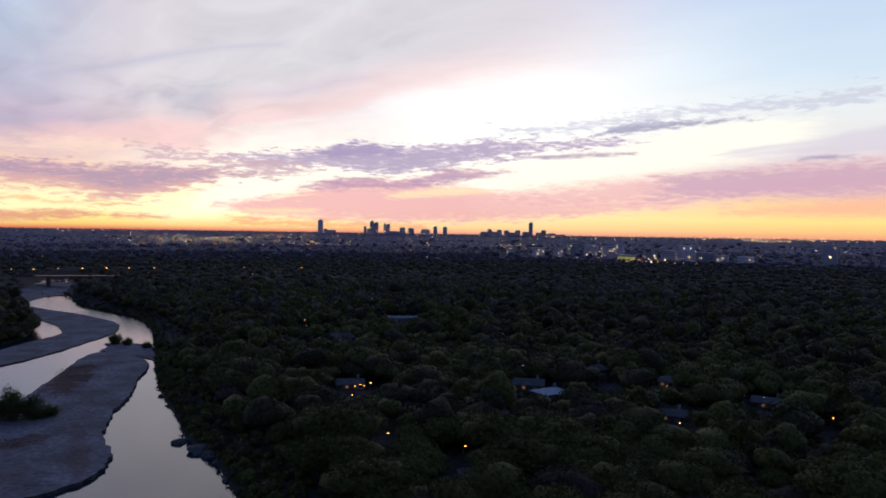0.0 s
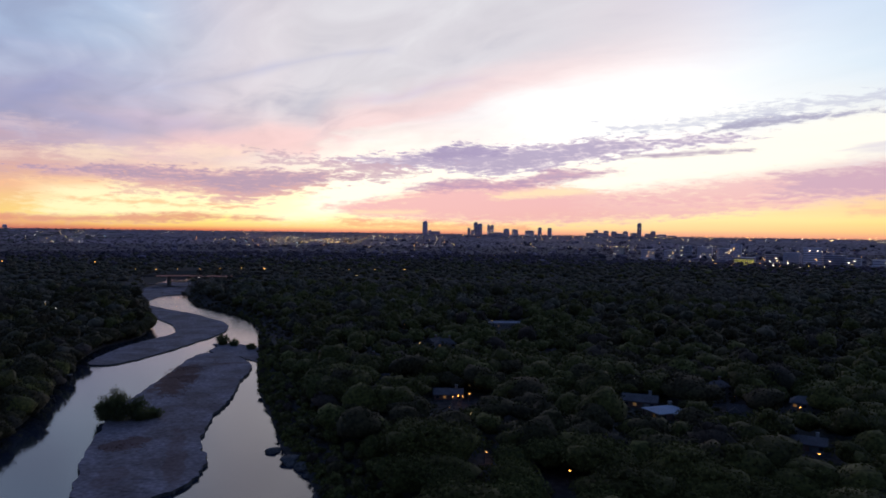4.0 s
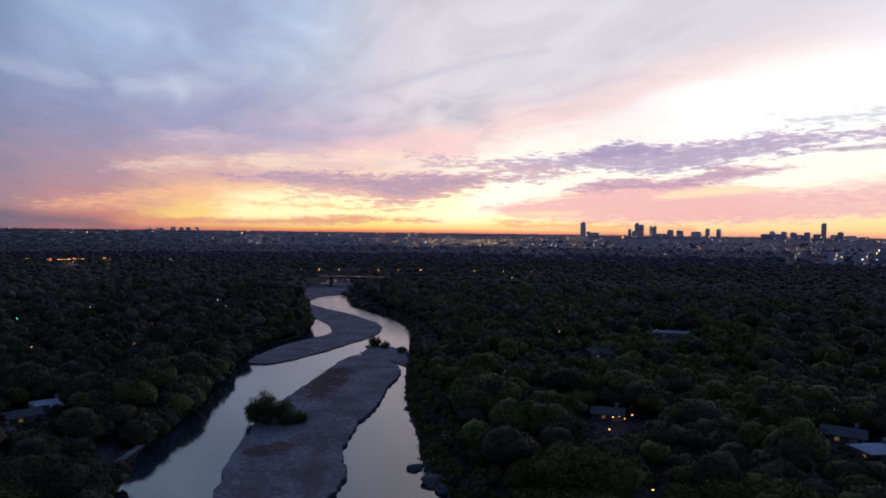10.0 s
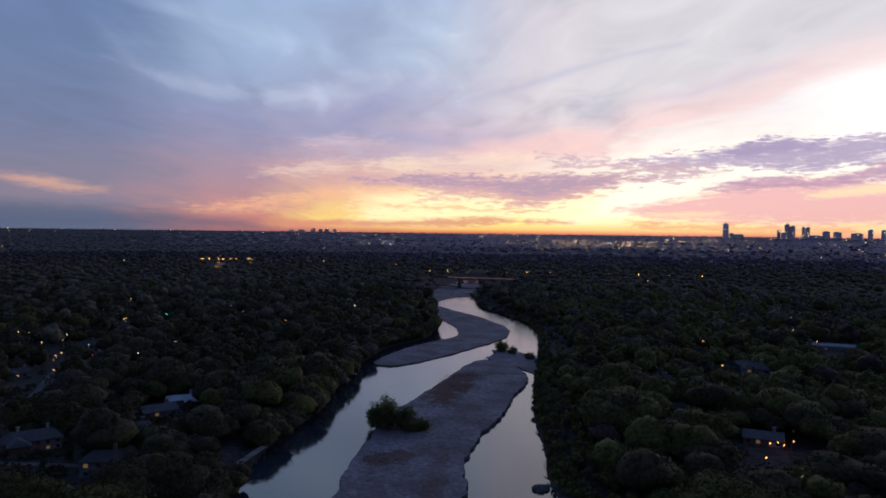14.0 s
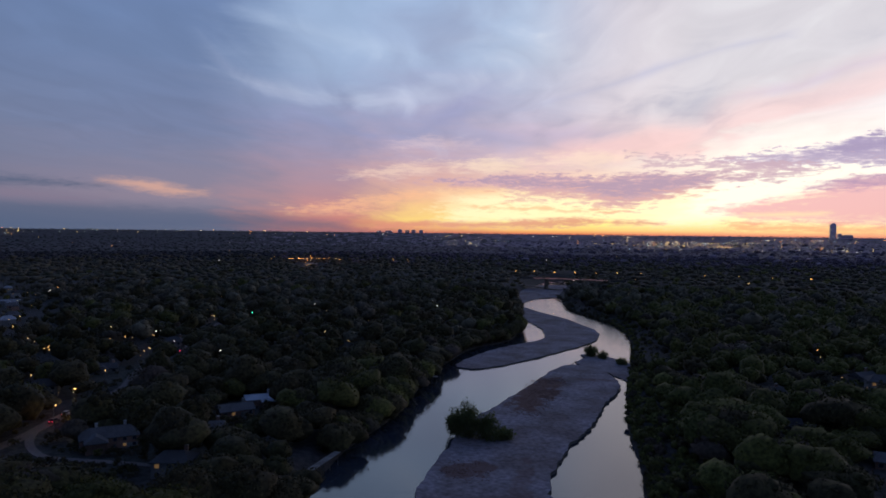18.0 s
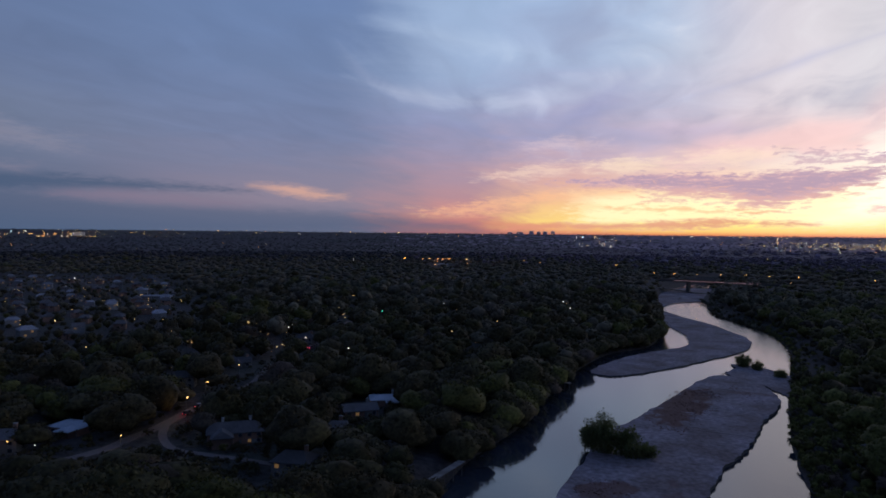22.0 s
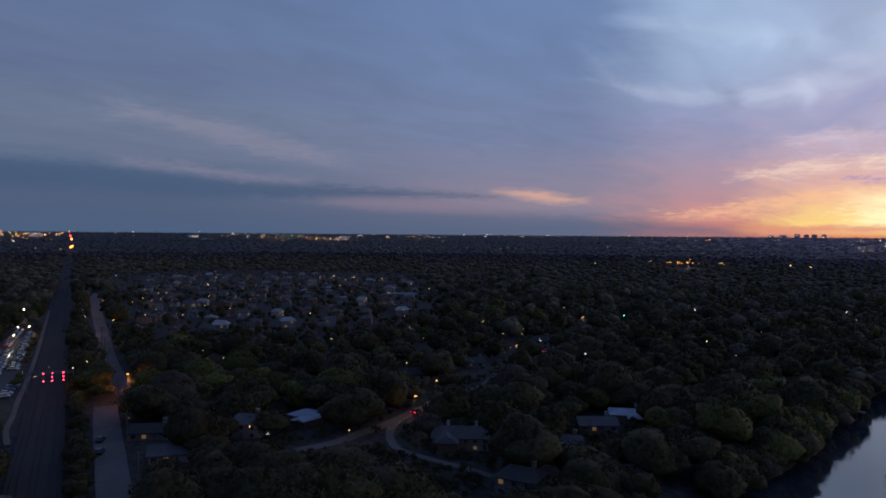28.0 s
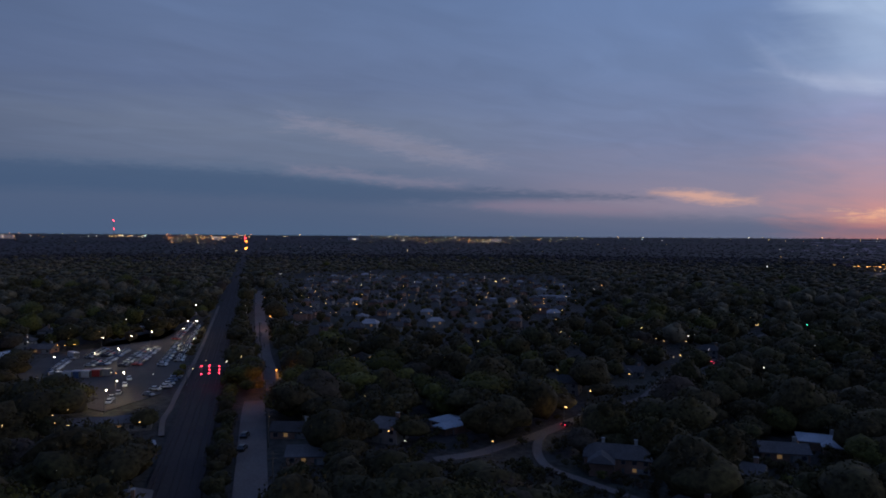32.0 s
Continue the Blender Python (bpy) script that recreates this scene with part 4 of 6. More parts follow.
def house(name, w, d, eave, rise, hip, wall, tiles, chimneys=1, wing=None, lit=(), floors=1, plain=False):
    """One house at the origin, facing -y."""
    top = new(name)
    bm = bmesh.new()
    box(bm, 0, 0, 0, w, d, eave)
    if hip < 0.5:
        for s in (-1, 1):
            a = [bm.verts.new(p) for p in ((s * w / 2, -d / 2, eave), (s * w / 2, d / 2, eave), (s * w / 2, 0, eave + rise * 0.93))]
            bm.faces.new(a)
    part("wall", bm, wall, top)
    bm = bmesh.new()
    roof(bm, 0, 0, eave, w, d, rise, hip)
    part("roof", bm, tiles, top)
    if wing:
        wx, ww, wd = wing
        bm = bmesh.new()
        box(bm, wx, -d / 2 - wd / 2 + 0.2, 0, ww, wd, eave * 0.94)
        part("wing", bm, wall, top)
        bm = bmesh.new()
        roof(bm, 0, 0, 0, wd + 3, ww, rise * 0.75, 2.0)
        bmesh.ops.transform(bm, matrix=pose(wx, -d / 2 - wd / 2 + 1.2, eave * 0.94, 0, 0, 90), verts=bm.verts)
        part("wing_roof", bm, tiles, top)
    for c in range(chimneys):
        bm = bmesh.new()
        box(bm, (0.28 - 0.5 * c) * w, 0.16 * d, eave, 1.3, 0.9, rise + 1.4)
        ch = part("chimney", bm, CONCRETE if wall is BRICK else BRICK, top, "pale masonry chimney" if wall is BRICK else "brick chimney")
        bm = bmesh.new()
        box(bm, (0.28 - 0.5 * c) * w, 0.16 * d, eave + rise + 1.35, 1.5, 1.1, 0.18)
        part("cap", bm, CONCRETE, ch)
    if plain:
        for k, (x, y, z, turn) in enumerate(((-w * 0.25, -d / 2 - 0.05, 3.6, 0), (-w * 0.2, d / 2 + 0.05, 3.6, 180), (w * 0.2, d / 2 + 0.05, 1.0, 180), (w / 2 + 0.05, 0, 3.6, 90))):
            bm = bmesh.new()
            box(bm, x, y, z, 1.5, 0.16, 1.4, turn)
            part("window", bm, LIT if k in lit else GLASS, top)
        return top
    n, count = 0, max(2, int(w / 3.6))
    for fl in range(floors):
        for k in range(count):
            x = (k + 0.5) / count * w - w / 2
            if fl == 0 and k == count // 2:
                bm = bmesh.new()
                box(bm, x, -d / 2 - 0.05, 0, 1.0, 0.12, 2.1)
                part("door", bm, IRON, top)
                continue
            window(top, x, -d / 2 - 0.05, 0.9 + 2.8 * fl, 1.5, 1.35, 0, n in lit)
            window(top, x, d / 2 + 0.05, 0.9 + 2.8 * fl, 1.4, 1.3, 180, n + 1 in lit)
            n += 1
        window(top, -w / 2 - 0.05, -0.2 * d, 0.9 + 2.8 * fl, 1.4, 1.3, -90, n in lit)
        window(top, w / 2 + 0.05, 0.1 * d, 0.9 + 2.8 * fl, 1.4, 1.3, 90, (n + 2) in lit)
    if w > 13:
        bm = bmesh.new()
        box(bm, w / 2 - 3.0, -d / 2 - 0.06, 0, 4.6, 0.12, 2.2)
        part("garage_door", bm, SIDING, top, "pale garage door")
    return top


KINDS = {
    "bungalow": (house("bungalow", 15, 9.5, 2.9, 2.4, 0.0, BRICK, SHINGLE, 1, None, (1,)), "brick bungalow with a dark gabled shingle roof among trees"),
    "house": (house("house", 12.5, 10, 5.6, 2.8, 3.6, SIDING, SHINGLE, 1, None, (2,), 2), "two-storey pale house with a dark hipped roof among trees"),
    "cottage": (house("cottage", 11, 8.5, 2.8, 2.6, 0.0, SIDING, SHINGLE, 1, (-2, 5, 3), ()), "small pale house with a dark gabled roof and front wing"),
    "mansion": (house("mansion", 25, 12, 5.6, 4.0, 4.5, BRICK, SHINGLE, 2, (-6, 9, 6), (3,), 2), "large brick house with two pale chimneys and a steep dark roof"),
    "pale_house": (house("pale_house", 14, 11, 3.2, 1.4, 3.5, BRICK, SHINGLE_PALE, 1, (3, 6, 4), (1, 2)), "brick bungalow with a pale, sky-lit low roof"),
    "hall": (house("hall", 58, 22, 5.0, 1.6, 8.0, SIDING, SHINGLE_GREY, 0, None, (4, 9)), "long low hall with a grey flat-pitched roof"),
    "row_house": (house("row_house", 10, 11, 5.8, 2.8, 2.5, BRICK, SHINGLE, 0, (2, 5.4, 3), (2,), 2, True), "two-storey suburban house with a dark hipped roof"),
    "grey_row_house": (house("row_house", 11, 10, 5.6, 2.6, 3.0, SIDING, SHINGLE_GREY, 0, (-2, 5, 3), (1, 2), 2, True), "two-storey suburban house with a grey, sky-lit roof"),
    "gabled_row_house": (house("row_house", 10, 9.5, 5.8, 3.2, 0.0, SIDING, SHINGLE, 1, None, (0, 3), 2, True), "two-storey suburban house with a dark gabled roof and pale walls"),
    "low_shop": (house("low_shop", 27, 8, 3.0, 1.6, 0.0, SIDING, SHINGLE, 0, None, (1, 3)), "long low dark-roofed building with lamps along its front"),
    "shed": (house("shed", 24, 12, 4.0, 1.4, 0.0, CONCRETE, SHINGLE_PALE, 0, None, (0,)), "low pale workshop with a shallow gabled roof"),
}
used = set()


def settle(kind, x, y, turn, open_reach=26, open_width=10, label="", group="houses in the woods", size=1.0):
    top, text = KINDS[kind]
    size *= 0.88
    m = pose(x, y, float(land(x, y)) - 0.05, 0, 0, turn) @ Matrix.Diagonal((size, size, size, 1))
    if kind in used:
        ob = copy_thing(top, m)
    else:
        ob, top.matrix_basis = top, m
        used.add(kind)
    tagged(ob, label or text, "house" if kind not in ("hall", "shed") else "building", group)
    if open_reach:
        HOUSES.append((x, y, open_reach, open_width))
    return ob


# right bank
settle("house", -57, 410, 20, 42, 13)
settle("cottage", -66, 428, 60, 38, 12, "small pale house behind a larger one in the woods")
settle("bungalow", 38, 301, -12, 38, 14)
settle("pale_house", 45, 285, 30, 38, 13, "bungalow with a pale roof beside a darker neighbour")
settle("bungalow", -39, 298, 8, 34, 10, "brick bungalow with lit yard in front")
settle("house", 73, 326, 35, 34, 13)
settle("cottage", 74, 293, -20, 34, 12)
settle("house", 100, 302, -20, 34, 12)
settle("bungalow", 84, 254, -20, 34, 13)
settle("cottage", 9, 186, 15, 15, 7)
settle("cottage", -90, 368, 40, 38, 11)
settle("house", -94, 297, 50, 16, 10)
settle("hall", -28, 524, 10, 52, 18, "long low school-like building with a grey roof", size=0.6)
settle("cottage", -59, 574, -10, 48, 12)
settle("bungalow", 130, 275, -30, 34, 12)
settle("cottage", -70, 322, 30, 30, 11)
# left bank
settle("pale_house", -265, 128, 35, 44, 13, "brick bungalow with a bright pale roof and red porch")
settle("mansion", -225, 163, 68, 40, 15, size=0.72)
settle("house", -188, 163, 40, 26, 10)
settle("bungalow", -228, 209, 70, 34, 12)
settle("pale_house", -235, 225, 60, 34, 12, "house with a dim grey-blue roof in the woods")
settle("bungalow", -263, 82, 80, 34, 12, "dark-roofed bungalow with a white side wall")
settle("bungalow", -240, 88, 85, 15, 7, "red-brown roofed bungalow behind the street")
settle("cottage", -214, 190, 50, 18, 7)
settle("house", -308, 177, 60, 26, 8)
settle("house", -256, 108, 60, 16, 7)
settle("cottage", -335, 214, 60, 28, 8)
settle("house", -370, 267, 45, 30, 8)
settle("bungalow", -445, 251, 50, 34, 8, "pale-walled bungalow glimpsed between tree crowns")
settle("cottage", -360, 150, 70, 26, 8)
settle("cottage", -330, 110, 85, 24, 8)
settle("cottage", -184, 220, 60, 0)
# south of the railway
settle("cottage", -222, 42, 10, 16, 7, "pale-roofed house beside the railway trees")
settle("house", -205, 54, 10, 12, 6, "grey house close to the railway")
settle("low_shop", -275, 28, 98, 36, 11)
settle("pale_house", -249, 31, 8, 20, 6, "low house with a pale blue-grey roof behind shops", size=0.8)
settle("pale_house", -252, 44, 20, 12, 6, "pale flat-roofed shed beside the railway", size=0.7)
settle("shed", -399, -57, -20, 56, 12, "white flat-roofed store beside the car park", size=0.8)
settle("cottage", -288, -6, 40, 20, 7, "pale-gabled house beside the car park")
settle("shed", -492, -26, 0, 26, 9, "pale lit building beyond the car park", size=0.8)
settle("hall", -570, -10, -7, 30, 10, "long lit depot beyond the car park", size=0.5)
settle("shed", -640, -30, 0, 34, 8, size=0.8)
settle("cottage", -240, 12, 20, 16, 6)
settle("house", -430, -60, 10, 22, 6)
settle("house", -470, -66, 10, 22, 6)
settle("bungalow", -420, -48, 80, 20, 7, "low house with amber lamps beside the car park")
# long low school at the edge of the suburb
settle("hall", -668, 282, 62, 50, 16)

g = np.random.default_rng(5)
for row in range(24):
    for col in range(15):
        x, y = -462 - row * 24 + 5 * math.sin(col) + g.uniform(-6, 6), 60 + col * 22 + 6 * math.sin(row * 0.9) + g.uniform(-6, 6)
        if row % 3 == 2 or not inside(SUBURB, np.array([x]), np.array([y]))[0] or far_from(STREET_FAR, np.array([x]), np.array([y]))[0] < 13 or math.hypot(x + 668, y - 282) < 34 or g.random() < 0.12:
            continue
        settle(str(g.choice(("row_house", "grey_row_house", "gabled_row_house"), p=(0.45, 0.2, 0.35))), x, y, float(g.choice((75, 82, 165, -98))) + g.uniform(-14, 14), 10, 5, group="houses of the suburb", size=float(g.uniform(0.8, 1.08)))
for x, y in LANE[::2]:
    HOUSES.append((x, y, 44 if y < 205 else 5, 4.6 if y < 205 else 3))
for x, y in DRIVE[::2]:
    HOUSES.append((x, y, 42, 4.4))


# ---- cars ----
def car(paint):
    top = new("car")
    bm = bmesh.new()
    side = [(-2.2, 0.35), (-2.25, 0.8), (-1.9, 0.98), (1.0, 1.0), (2.15, 0.82), (2.25, 0.5), (2.2, 0.35)]
    a = [bm.verts.new((x, -0.88, z)) for x, z in side]
    b = [bm.verts.new((x, 0.88, z)) for x, z in side]
    bm.faces.new(a), bm.faces.new(b[::-1])
    for k in range(len(side)):
        q = (k + 1) % len(side)
        bm.faces.new((a[q], a[k], b[k], b[q]))
    bmesh.ops.bevel(bm, geom=bm.edges[:], offset=0.06, segments=1, affect="EDGES")
    part("body", bm, paint, top)
    bm = bmesh.new()
    lo = [bm.verts.new(p) for p in ((-1.85, -0.8, 0.97), (1.1, -0.8, 0.98), (1.1, 0.8, 0.98), (-1.85, 0.8, 0.97))]
    hi = [bm.verts.new(p) for p in ((-1.35, -0.62, 1.42), (0.35, -0.62, 1.42), (0.35, 0.62, 1.42), (-1.35, 0.62, 1.42))]
    for k in range(4):
        bm.faces.new((lo[k], lo[(k + 1) % 4], hi[(k + 1) % 4], hi[k]))
    part("cabin_glass", bm, GLASS, top)
    bm = bmesh.new()
    box(bm, -0.5, 0, 1.41, 1.75, 1.28, 0.07)
    part("roof", bm, paint, top)
    for x in (-1.4, 1.4):
        for y in (-0.85, 0.85):
            bm = bmesh.new()
            rod(bm, (x, y - 0.1, 0.33), (x, y + 0.1, 0.33), 0.33, n=10)
            part("wheel", bm, TYRE, top)
    return top


COLOURS = ("white", "silver", "black", "red", "blue")
CARS = [car(p) for p in PAINT]
fresh = [True] * 5


def park(colour, x, y, turn, label="", group="cars in the car park", z=None):
    m = pose(x, y, (3.36 if z is None else z), 0, 0, turn)
    if fresh[colour]:
        ob, fresh[colour] = CARS[colour], False
        ob.matrix_basis = m
    else:
        ob = copy_thing(CARS[colour], m)
    return tagged(ob, label or COLOURS[colour] + " parked car on worn asphalt", "car", group)


g = np.random.default_rng(8)


def row(x0, y0, x1, y1, count, turn, skip=0.08):
    for k in range(count):
        if g.random() > skip:
            t = k / max(1, count - 1)
            park(int(g.choice(5, p=(0.27, 0.26, 0.27, 0.09, 0.11))), x0 + (x1 - x0) * t + g.uniform(-0.3, 0.3), y0 + (y1 - y0) * t + g.uniform(-0.3, 0.3), turn + g.uniform(-3, 3))


row(-364, -22, -404, -28, 13, 62)
row(-395, -20, -421, -20, 9, 62)
row(-379, -7, -418, -9, 14, 70)
row(-377, -12, -414, -14, 13, 70)
row(-375, 2, -420, -1, 16, 70)
row(-377, 7, -422, 4, 15, 70)
row(-352, -15, -360, 2, 7, 10)
row(-375, 18, -436, 11, 20, 70)
row(-386, 22.5, -504, 8, 38, 70)
row(-453, 6, -522, -1, 22, 70)
row(-330, 31, -350, 30, 5, 95)
for x, y, c, turn in ((-346, 13, 0, 20), (-334, 15, 0, 15), (-320, 17, 1, 10), (-313, 17, 1, 30), (-307, 18, 0, 10), (-326, 28, 0, 60), (-317, 28, 1, 60), (-332, -2, 0, 70), (-336, -4, 1, 70)):
    park(c, x, y, turn)
for x, y, c in ((-262, 68.5, 2), (-250, 69.5, 2), (-283, 62, 1)):
    park(c, x, y, 172, COLOURS[c] + " car parked along the street", "cars along the streets", float(land(x, y)) + 0.27)
for x, y, c in ((-356, 262, 2), (-263, 162.5, 2), (-270, 169.5, 1)):
    ob = park(c, x, y, 130, COLOURS[c] + " car on the narrow lane with red tail lamps", "cars along the streets", float(land(x, y)) + 0.27)
    for side in (-0.6, 0.6):
        bm = bmesh.new()
        ball(bm, -2.28, side, 0.75, 0.12, 1)
        part("tail_lamp", bm, RED, ob, "glowing red tail lamp")
    for side in (-0.6, 0.6):
        bm = bmesh.new()
        ball(bm, 2.28, side, 0.65, 0.12, 1)
        part("head_lamp", bm, WHITE, ob, "glowing head lamp")


for x, y in ((-296, 22), (-308, 28), (-318, -8), (-340, -24), (-322, 33), (-335, 26), (-350, 24)):
    HOUSES.append((x, y, 28, 10))


# ---- car park clutter ----
def container(x, y, turn, mat, label, length=9.0):
    top = new("container")
    top.matrix_basis = pose(x, y, 3.36, 0, 0, turn)
    bm = bmesh.new()
    box(bm, 0, 0, 0.15, length, 2.5, 2.6)
    part("box", bm, mat, top)
    for k in range(int(length / 0.6)):
        bm = bmesh.new()
        box(bm, -length / 2 + 0.3 + k * 0.6, 0, 0.2, 0.16, 2.6, 2.5)
        part("rib", bm, mat, top)
    bm = bmesh.new()
    box(bm, length / 2 + 0.03, 0, 0.25, 0.08, 2.3, 2.4)
    part("door", bm, IRON, top)
    tagged(top, label, "container", "containers in the car park")


container(-352, -14, 80, PAINT[0], "white box trailer parked beside a row of cars")
container(-352.5, -10.5, 80, PAINT[4], "blue metal container in the car park", 7)
container(-353.5, -7.0, 80, PAINT[0], "white metal container in the car park", 7)
container(-355, -3.5, 80, PAINT[3], "red metal container in the car park", 7)
container(-356.5, -0.3, 80, PAINT[1], "silver metal container in the car park", 7)
container(-338, -9, 20, PAINT[0], "white delivery box beside parked cars", 6)
container(-400, -27, 40, PAINT[0], "white truck body at the head of a row of cars", 7)


def utility_pole(x, y, height):
    top = new("utility_pole")
    top.matrix_basis = pose(x, y, float(land(x, y)), 0, 0, 8)
    bm = bmesh.new()
    rod(bm, (0, 0, -0.5), (0, 0, height), 0.18, 0.11)
    part("pole", bm, BARK, top)
    for dz in (0.6, 1.6):
        bm = bmesh.new()
        box(bm, 0, 0, height - dz, 0.12, 2.4, 0.14)
        part("crossarm", bm, BARK, top)
    tagged(top, "wooden utility pole with two crossarms beside the street", "utility pole", "poles along the street")


for k in range(7):
    utility_pole(-214 - 38 * k, 81 - 5.0 * k, 10.5)

# ---- lamps ----
def lamp_post(name, height, bulb, radius, reach=1.4):
    top = new(name)
    bm = bmesh.new()
    rod(bm, (0, 0, -14 if height > 10 else -0.3), (0, 0, height), 0.12, 0.07)
    part("pole", bm, IRON, top)
    bm = bmesh.new()
    rod(bm, (0, 0, height - 0.1), (reach, 0, height + 0.25), 0.06, 0.05)
    part("arm", bm, IRON, top)
    bm = bmesh.new()
    box(bm, reach + 0.2, 0, height + 0.2, 0.9, 0.4, 0.16)
    head = part("head", bm, IRON, top)
    bm = bmesh.new()
    ball(bm, reach + 0.2, 0, height + 0.12, radius, 2, 0.8)
    part("bulb", bm, bulb, head, "glowing bulb")
    return top


POSTS = {"white": lamp_post("lamp_post", 8, WHITE, 0.27), "amber": lamp_post("street_lamp", 9, AMBER, 0.26), "warm": lamp_post("street_lamp", 9, WARM, 0.27),
         "yard": lamp_post("yard_lamp", 4.2, WARM, 0.21, 0.4), "porch": lamp_post("street_lamp", 6.0, WARM, 0.2, 0.8), "garden": lamp_post("garden_lamp", 3.4, AMBER, 0.22, 0.3), "green": lamp_post("signal_lamp", 7, GREEN, 0.35, 0.4),
         "far": lamp_post("street_lamp", 12, AMBER, 0.42, 2.0)}
LABELS = {"white": "tall car park lamp shining white", "amber": "amber street lamp beside the road", "warm": "warm street lamp on a grey pole", "yard": "small warm yard lamp beside a house", "porch": "warm residential street lamp among suburban roofs",
          "garden": "low orange garden lamp among trees", "green": "green signal lamp on a thin pole", "far": "distant orange lamp along the main road"}
lamp_used = set()


def lamp(kind, x, y, turn=0.0, reach=26, light=0.0, colour=(1, 0.8, 0.5), width=6, z=None):
    m = pose(x, y, float(land(x, y)) if z is None else z, 0, 0, turn)
    top = POSTS[kind]
    if kind in lamp_used:
        ob = copy_thing(top, m)
    else:
        ob, top.matrix_basis = top, m
        lamp_used.add(kind)
    tagged(ob, LABELS[kind], "lamp", kind + " lamps")
    if reach:
        HOUSES.append((x, y, reach, width))
    if light:
        data = bpy.data.lights.new("lamp_light", "POINT")
        data.energy, data.color, data.shadow_soft_size = light, colour, 0.4
        new("lamp_light", data).location = (m.translation.x, m.translation.y, m.translation.z + (7.4 if kind in ("white", "amber", "warm", "far") else 3.4))


for x, y, e in ((-410, -18, 1500), (-416, -7, 0), (-429, -1, 1500), (-377, -1, 1400), (-357, -19, 1500), (-321, 18, 1500), (-307, 20, 1300), (-293, 21, 1000),
                (-442, 11, 1500), (-472, 7, 0), (-472, 12, 1600), (-562, -7, 1500)):
    lamp("white", x, y, 40, 20, e * 0.9, (1, 0.74, 0.40))
for x, y in ((-265, 21), (-265, 25), (-265, 30), (-267, 39)):
    lamp("yard", x, y, 0, 30, 60 if y in (21, 30) else 0, (1, 0.8, 0.5))
lamp("amber", -316, 72, 0, 22, 2600, (1, 0.35, 0.12))
lamp("amber", -480, 53, 0, 30, 2600, (1, 0.42, 0.18))
lamp("amber", -600, 36, 0, 30, 2600, (1, 0.45, 0.2))
lamp("warm", -252, 158, 0, 12, 600, (1, 0.72, 0.35))
lamp("yard", -237, 134, 0, 24, 60)
lamp("warm", -271, 172, 0, 14, 420, (1, 0.72, 0.35))
for y in (-41, -38, -34):
    lamp("garden", -427 - 0.2 * y, y, 0, 40, 40 if y == -38 else 0, (1, 0.5, 0.18))
for x, y in ((-36, 286), (-34, 288), (-32, 286), (-30, 292), (-20, 296), (-35, 270), (-14, 243), (-17, 219), (-14, 218), (7, 207), (81, 236), (107, 239), (129, 255), (139, 246), (133, 228), (96, 296)):
    lamp("garden", x, y, 0, 40, 25 if (x, y) in ((-34, 288), (-17, 219), (81, 236)) else 0, (1, 0.5, 0.18))
for x, y in ((235, 423), (221, 346), (-90, 459), (-72, 408), (-56, 563), (-39, 520), (-356, 245), (-389, 210), (-420, 215), (-262, 215), (-300, 160), (-352, 240), (-358, 246),
             (-395, 268), (-330, 180), (-470, 300), (-500, 330), (-250, 200), (-340, 300), (-420, 420), (-560, 420), (-300, 330)):
    lamp("yard", x, y, 0, 40, 0)
for k in range(62):
    x, y = g.uniform(-960, -450), g.uniform(40, 340)
    if inside(SUBURB, np.array([x]), np.array([y]))[0]:
        lamp("porch", float(x), float(y), 0, 20, 0)
lamp("green", -430, 360, 0, 50)
for x, y in ((-520, 90), (-545, 120), (-580, 82), (-600, 150), (-560, 190), (-620, 210), (-650, 110), (-680, 180), (-640, 260), (-700, 250), (-740, 120), (-760, 200), (-800, 270),
             (-820, 150), (-690, 70), (-780, 60), (-860, 240), (-530, 230), (-590, 250), (-860, 100), (-720, 290), (-500, 150)):
    lamp("porch", x, y, 0, 40, 0)
# main road lamps by the bridge and the depot beyond it
for x, y, z in ((-557, 806, 16), (-707, 830, 13), (-758, 851, 13), (-852, 827, 11), (-960, 856, 13), (-1000, 806, 9), (-967, 922, 8), (-894, 996, 7), (-874, 1015, 5), (-1037, 837, 9), (-1079, 777, 20)):
    lamp("far", x, y, 0, 60, z=z)
for x, y in ((-492, 789), (-473, 801), (-451, 813), (-429, 825), (-406, 836), (-384, 847), (-358, 858), (-292, 883), (-258, 894), (-224, 903), (-187, 911)):
    lamp("far", x, y, 0, 60, z=9.6)
DOTS = [(-523, 238), (-487, 228), (-395, 210), (-398, 213), (-325, 251), (-345, 254), (-319, 221), (-318, 205), (-478, 366), (-449, 340), (-357, 377), (-355, 400),
        (-404, 256), (-397, 257), (-436, 333), (-292, 260), (-357, 358), (-363, 466), (-398, 521), (-376, 515), (-502, 391), (-601, 460), (-289, 220), (-315, 142), (-250, 108), (-368, 107)]
for x, y in DOTS:
    lamp("yard", x, y, 0, 34, 0)
settle("hall", -985, 880, 130, 170, 42, "long low store with an amber-lit front", size=1.7)
lamp("amber", -962, 852, 0, 0, 9000, (1, 0.42, 0.14))
lamp("amber", -930, 892, 0, 0, 9000, (1, 0.42, 0.14))


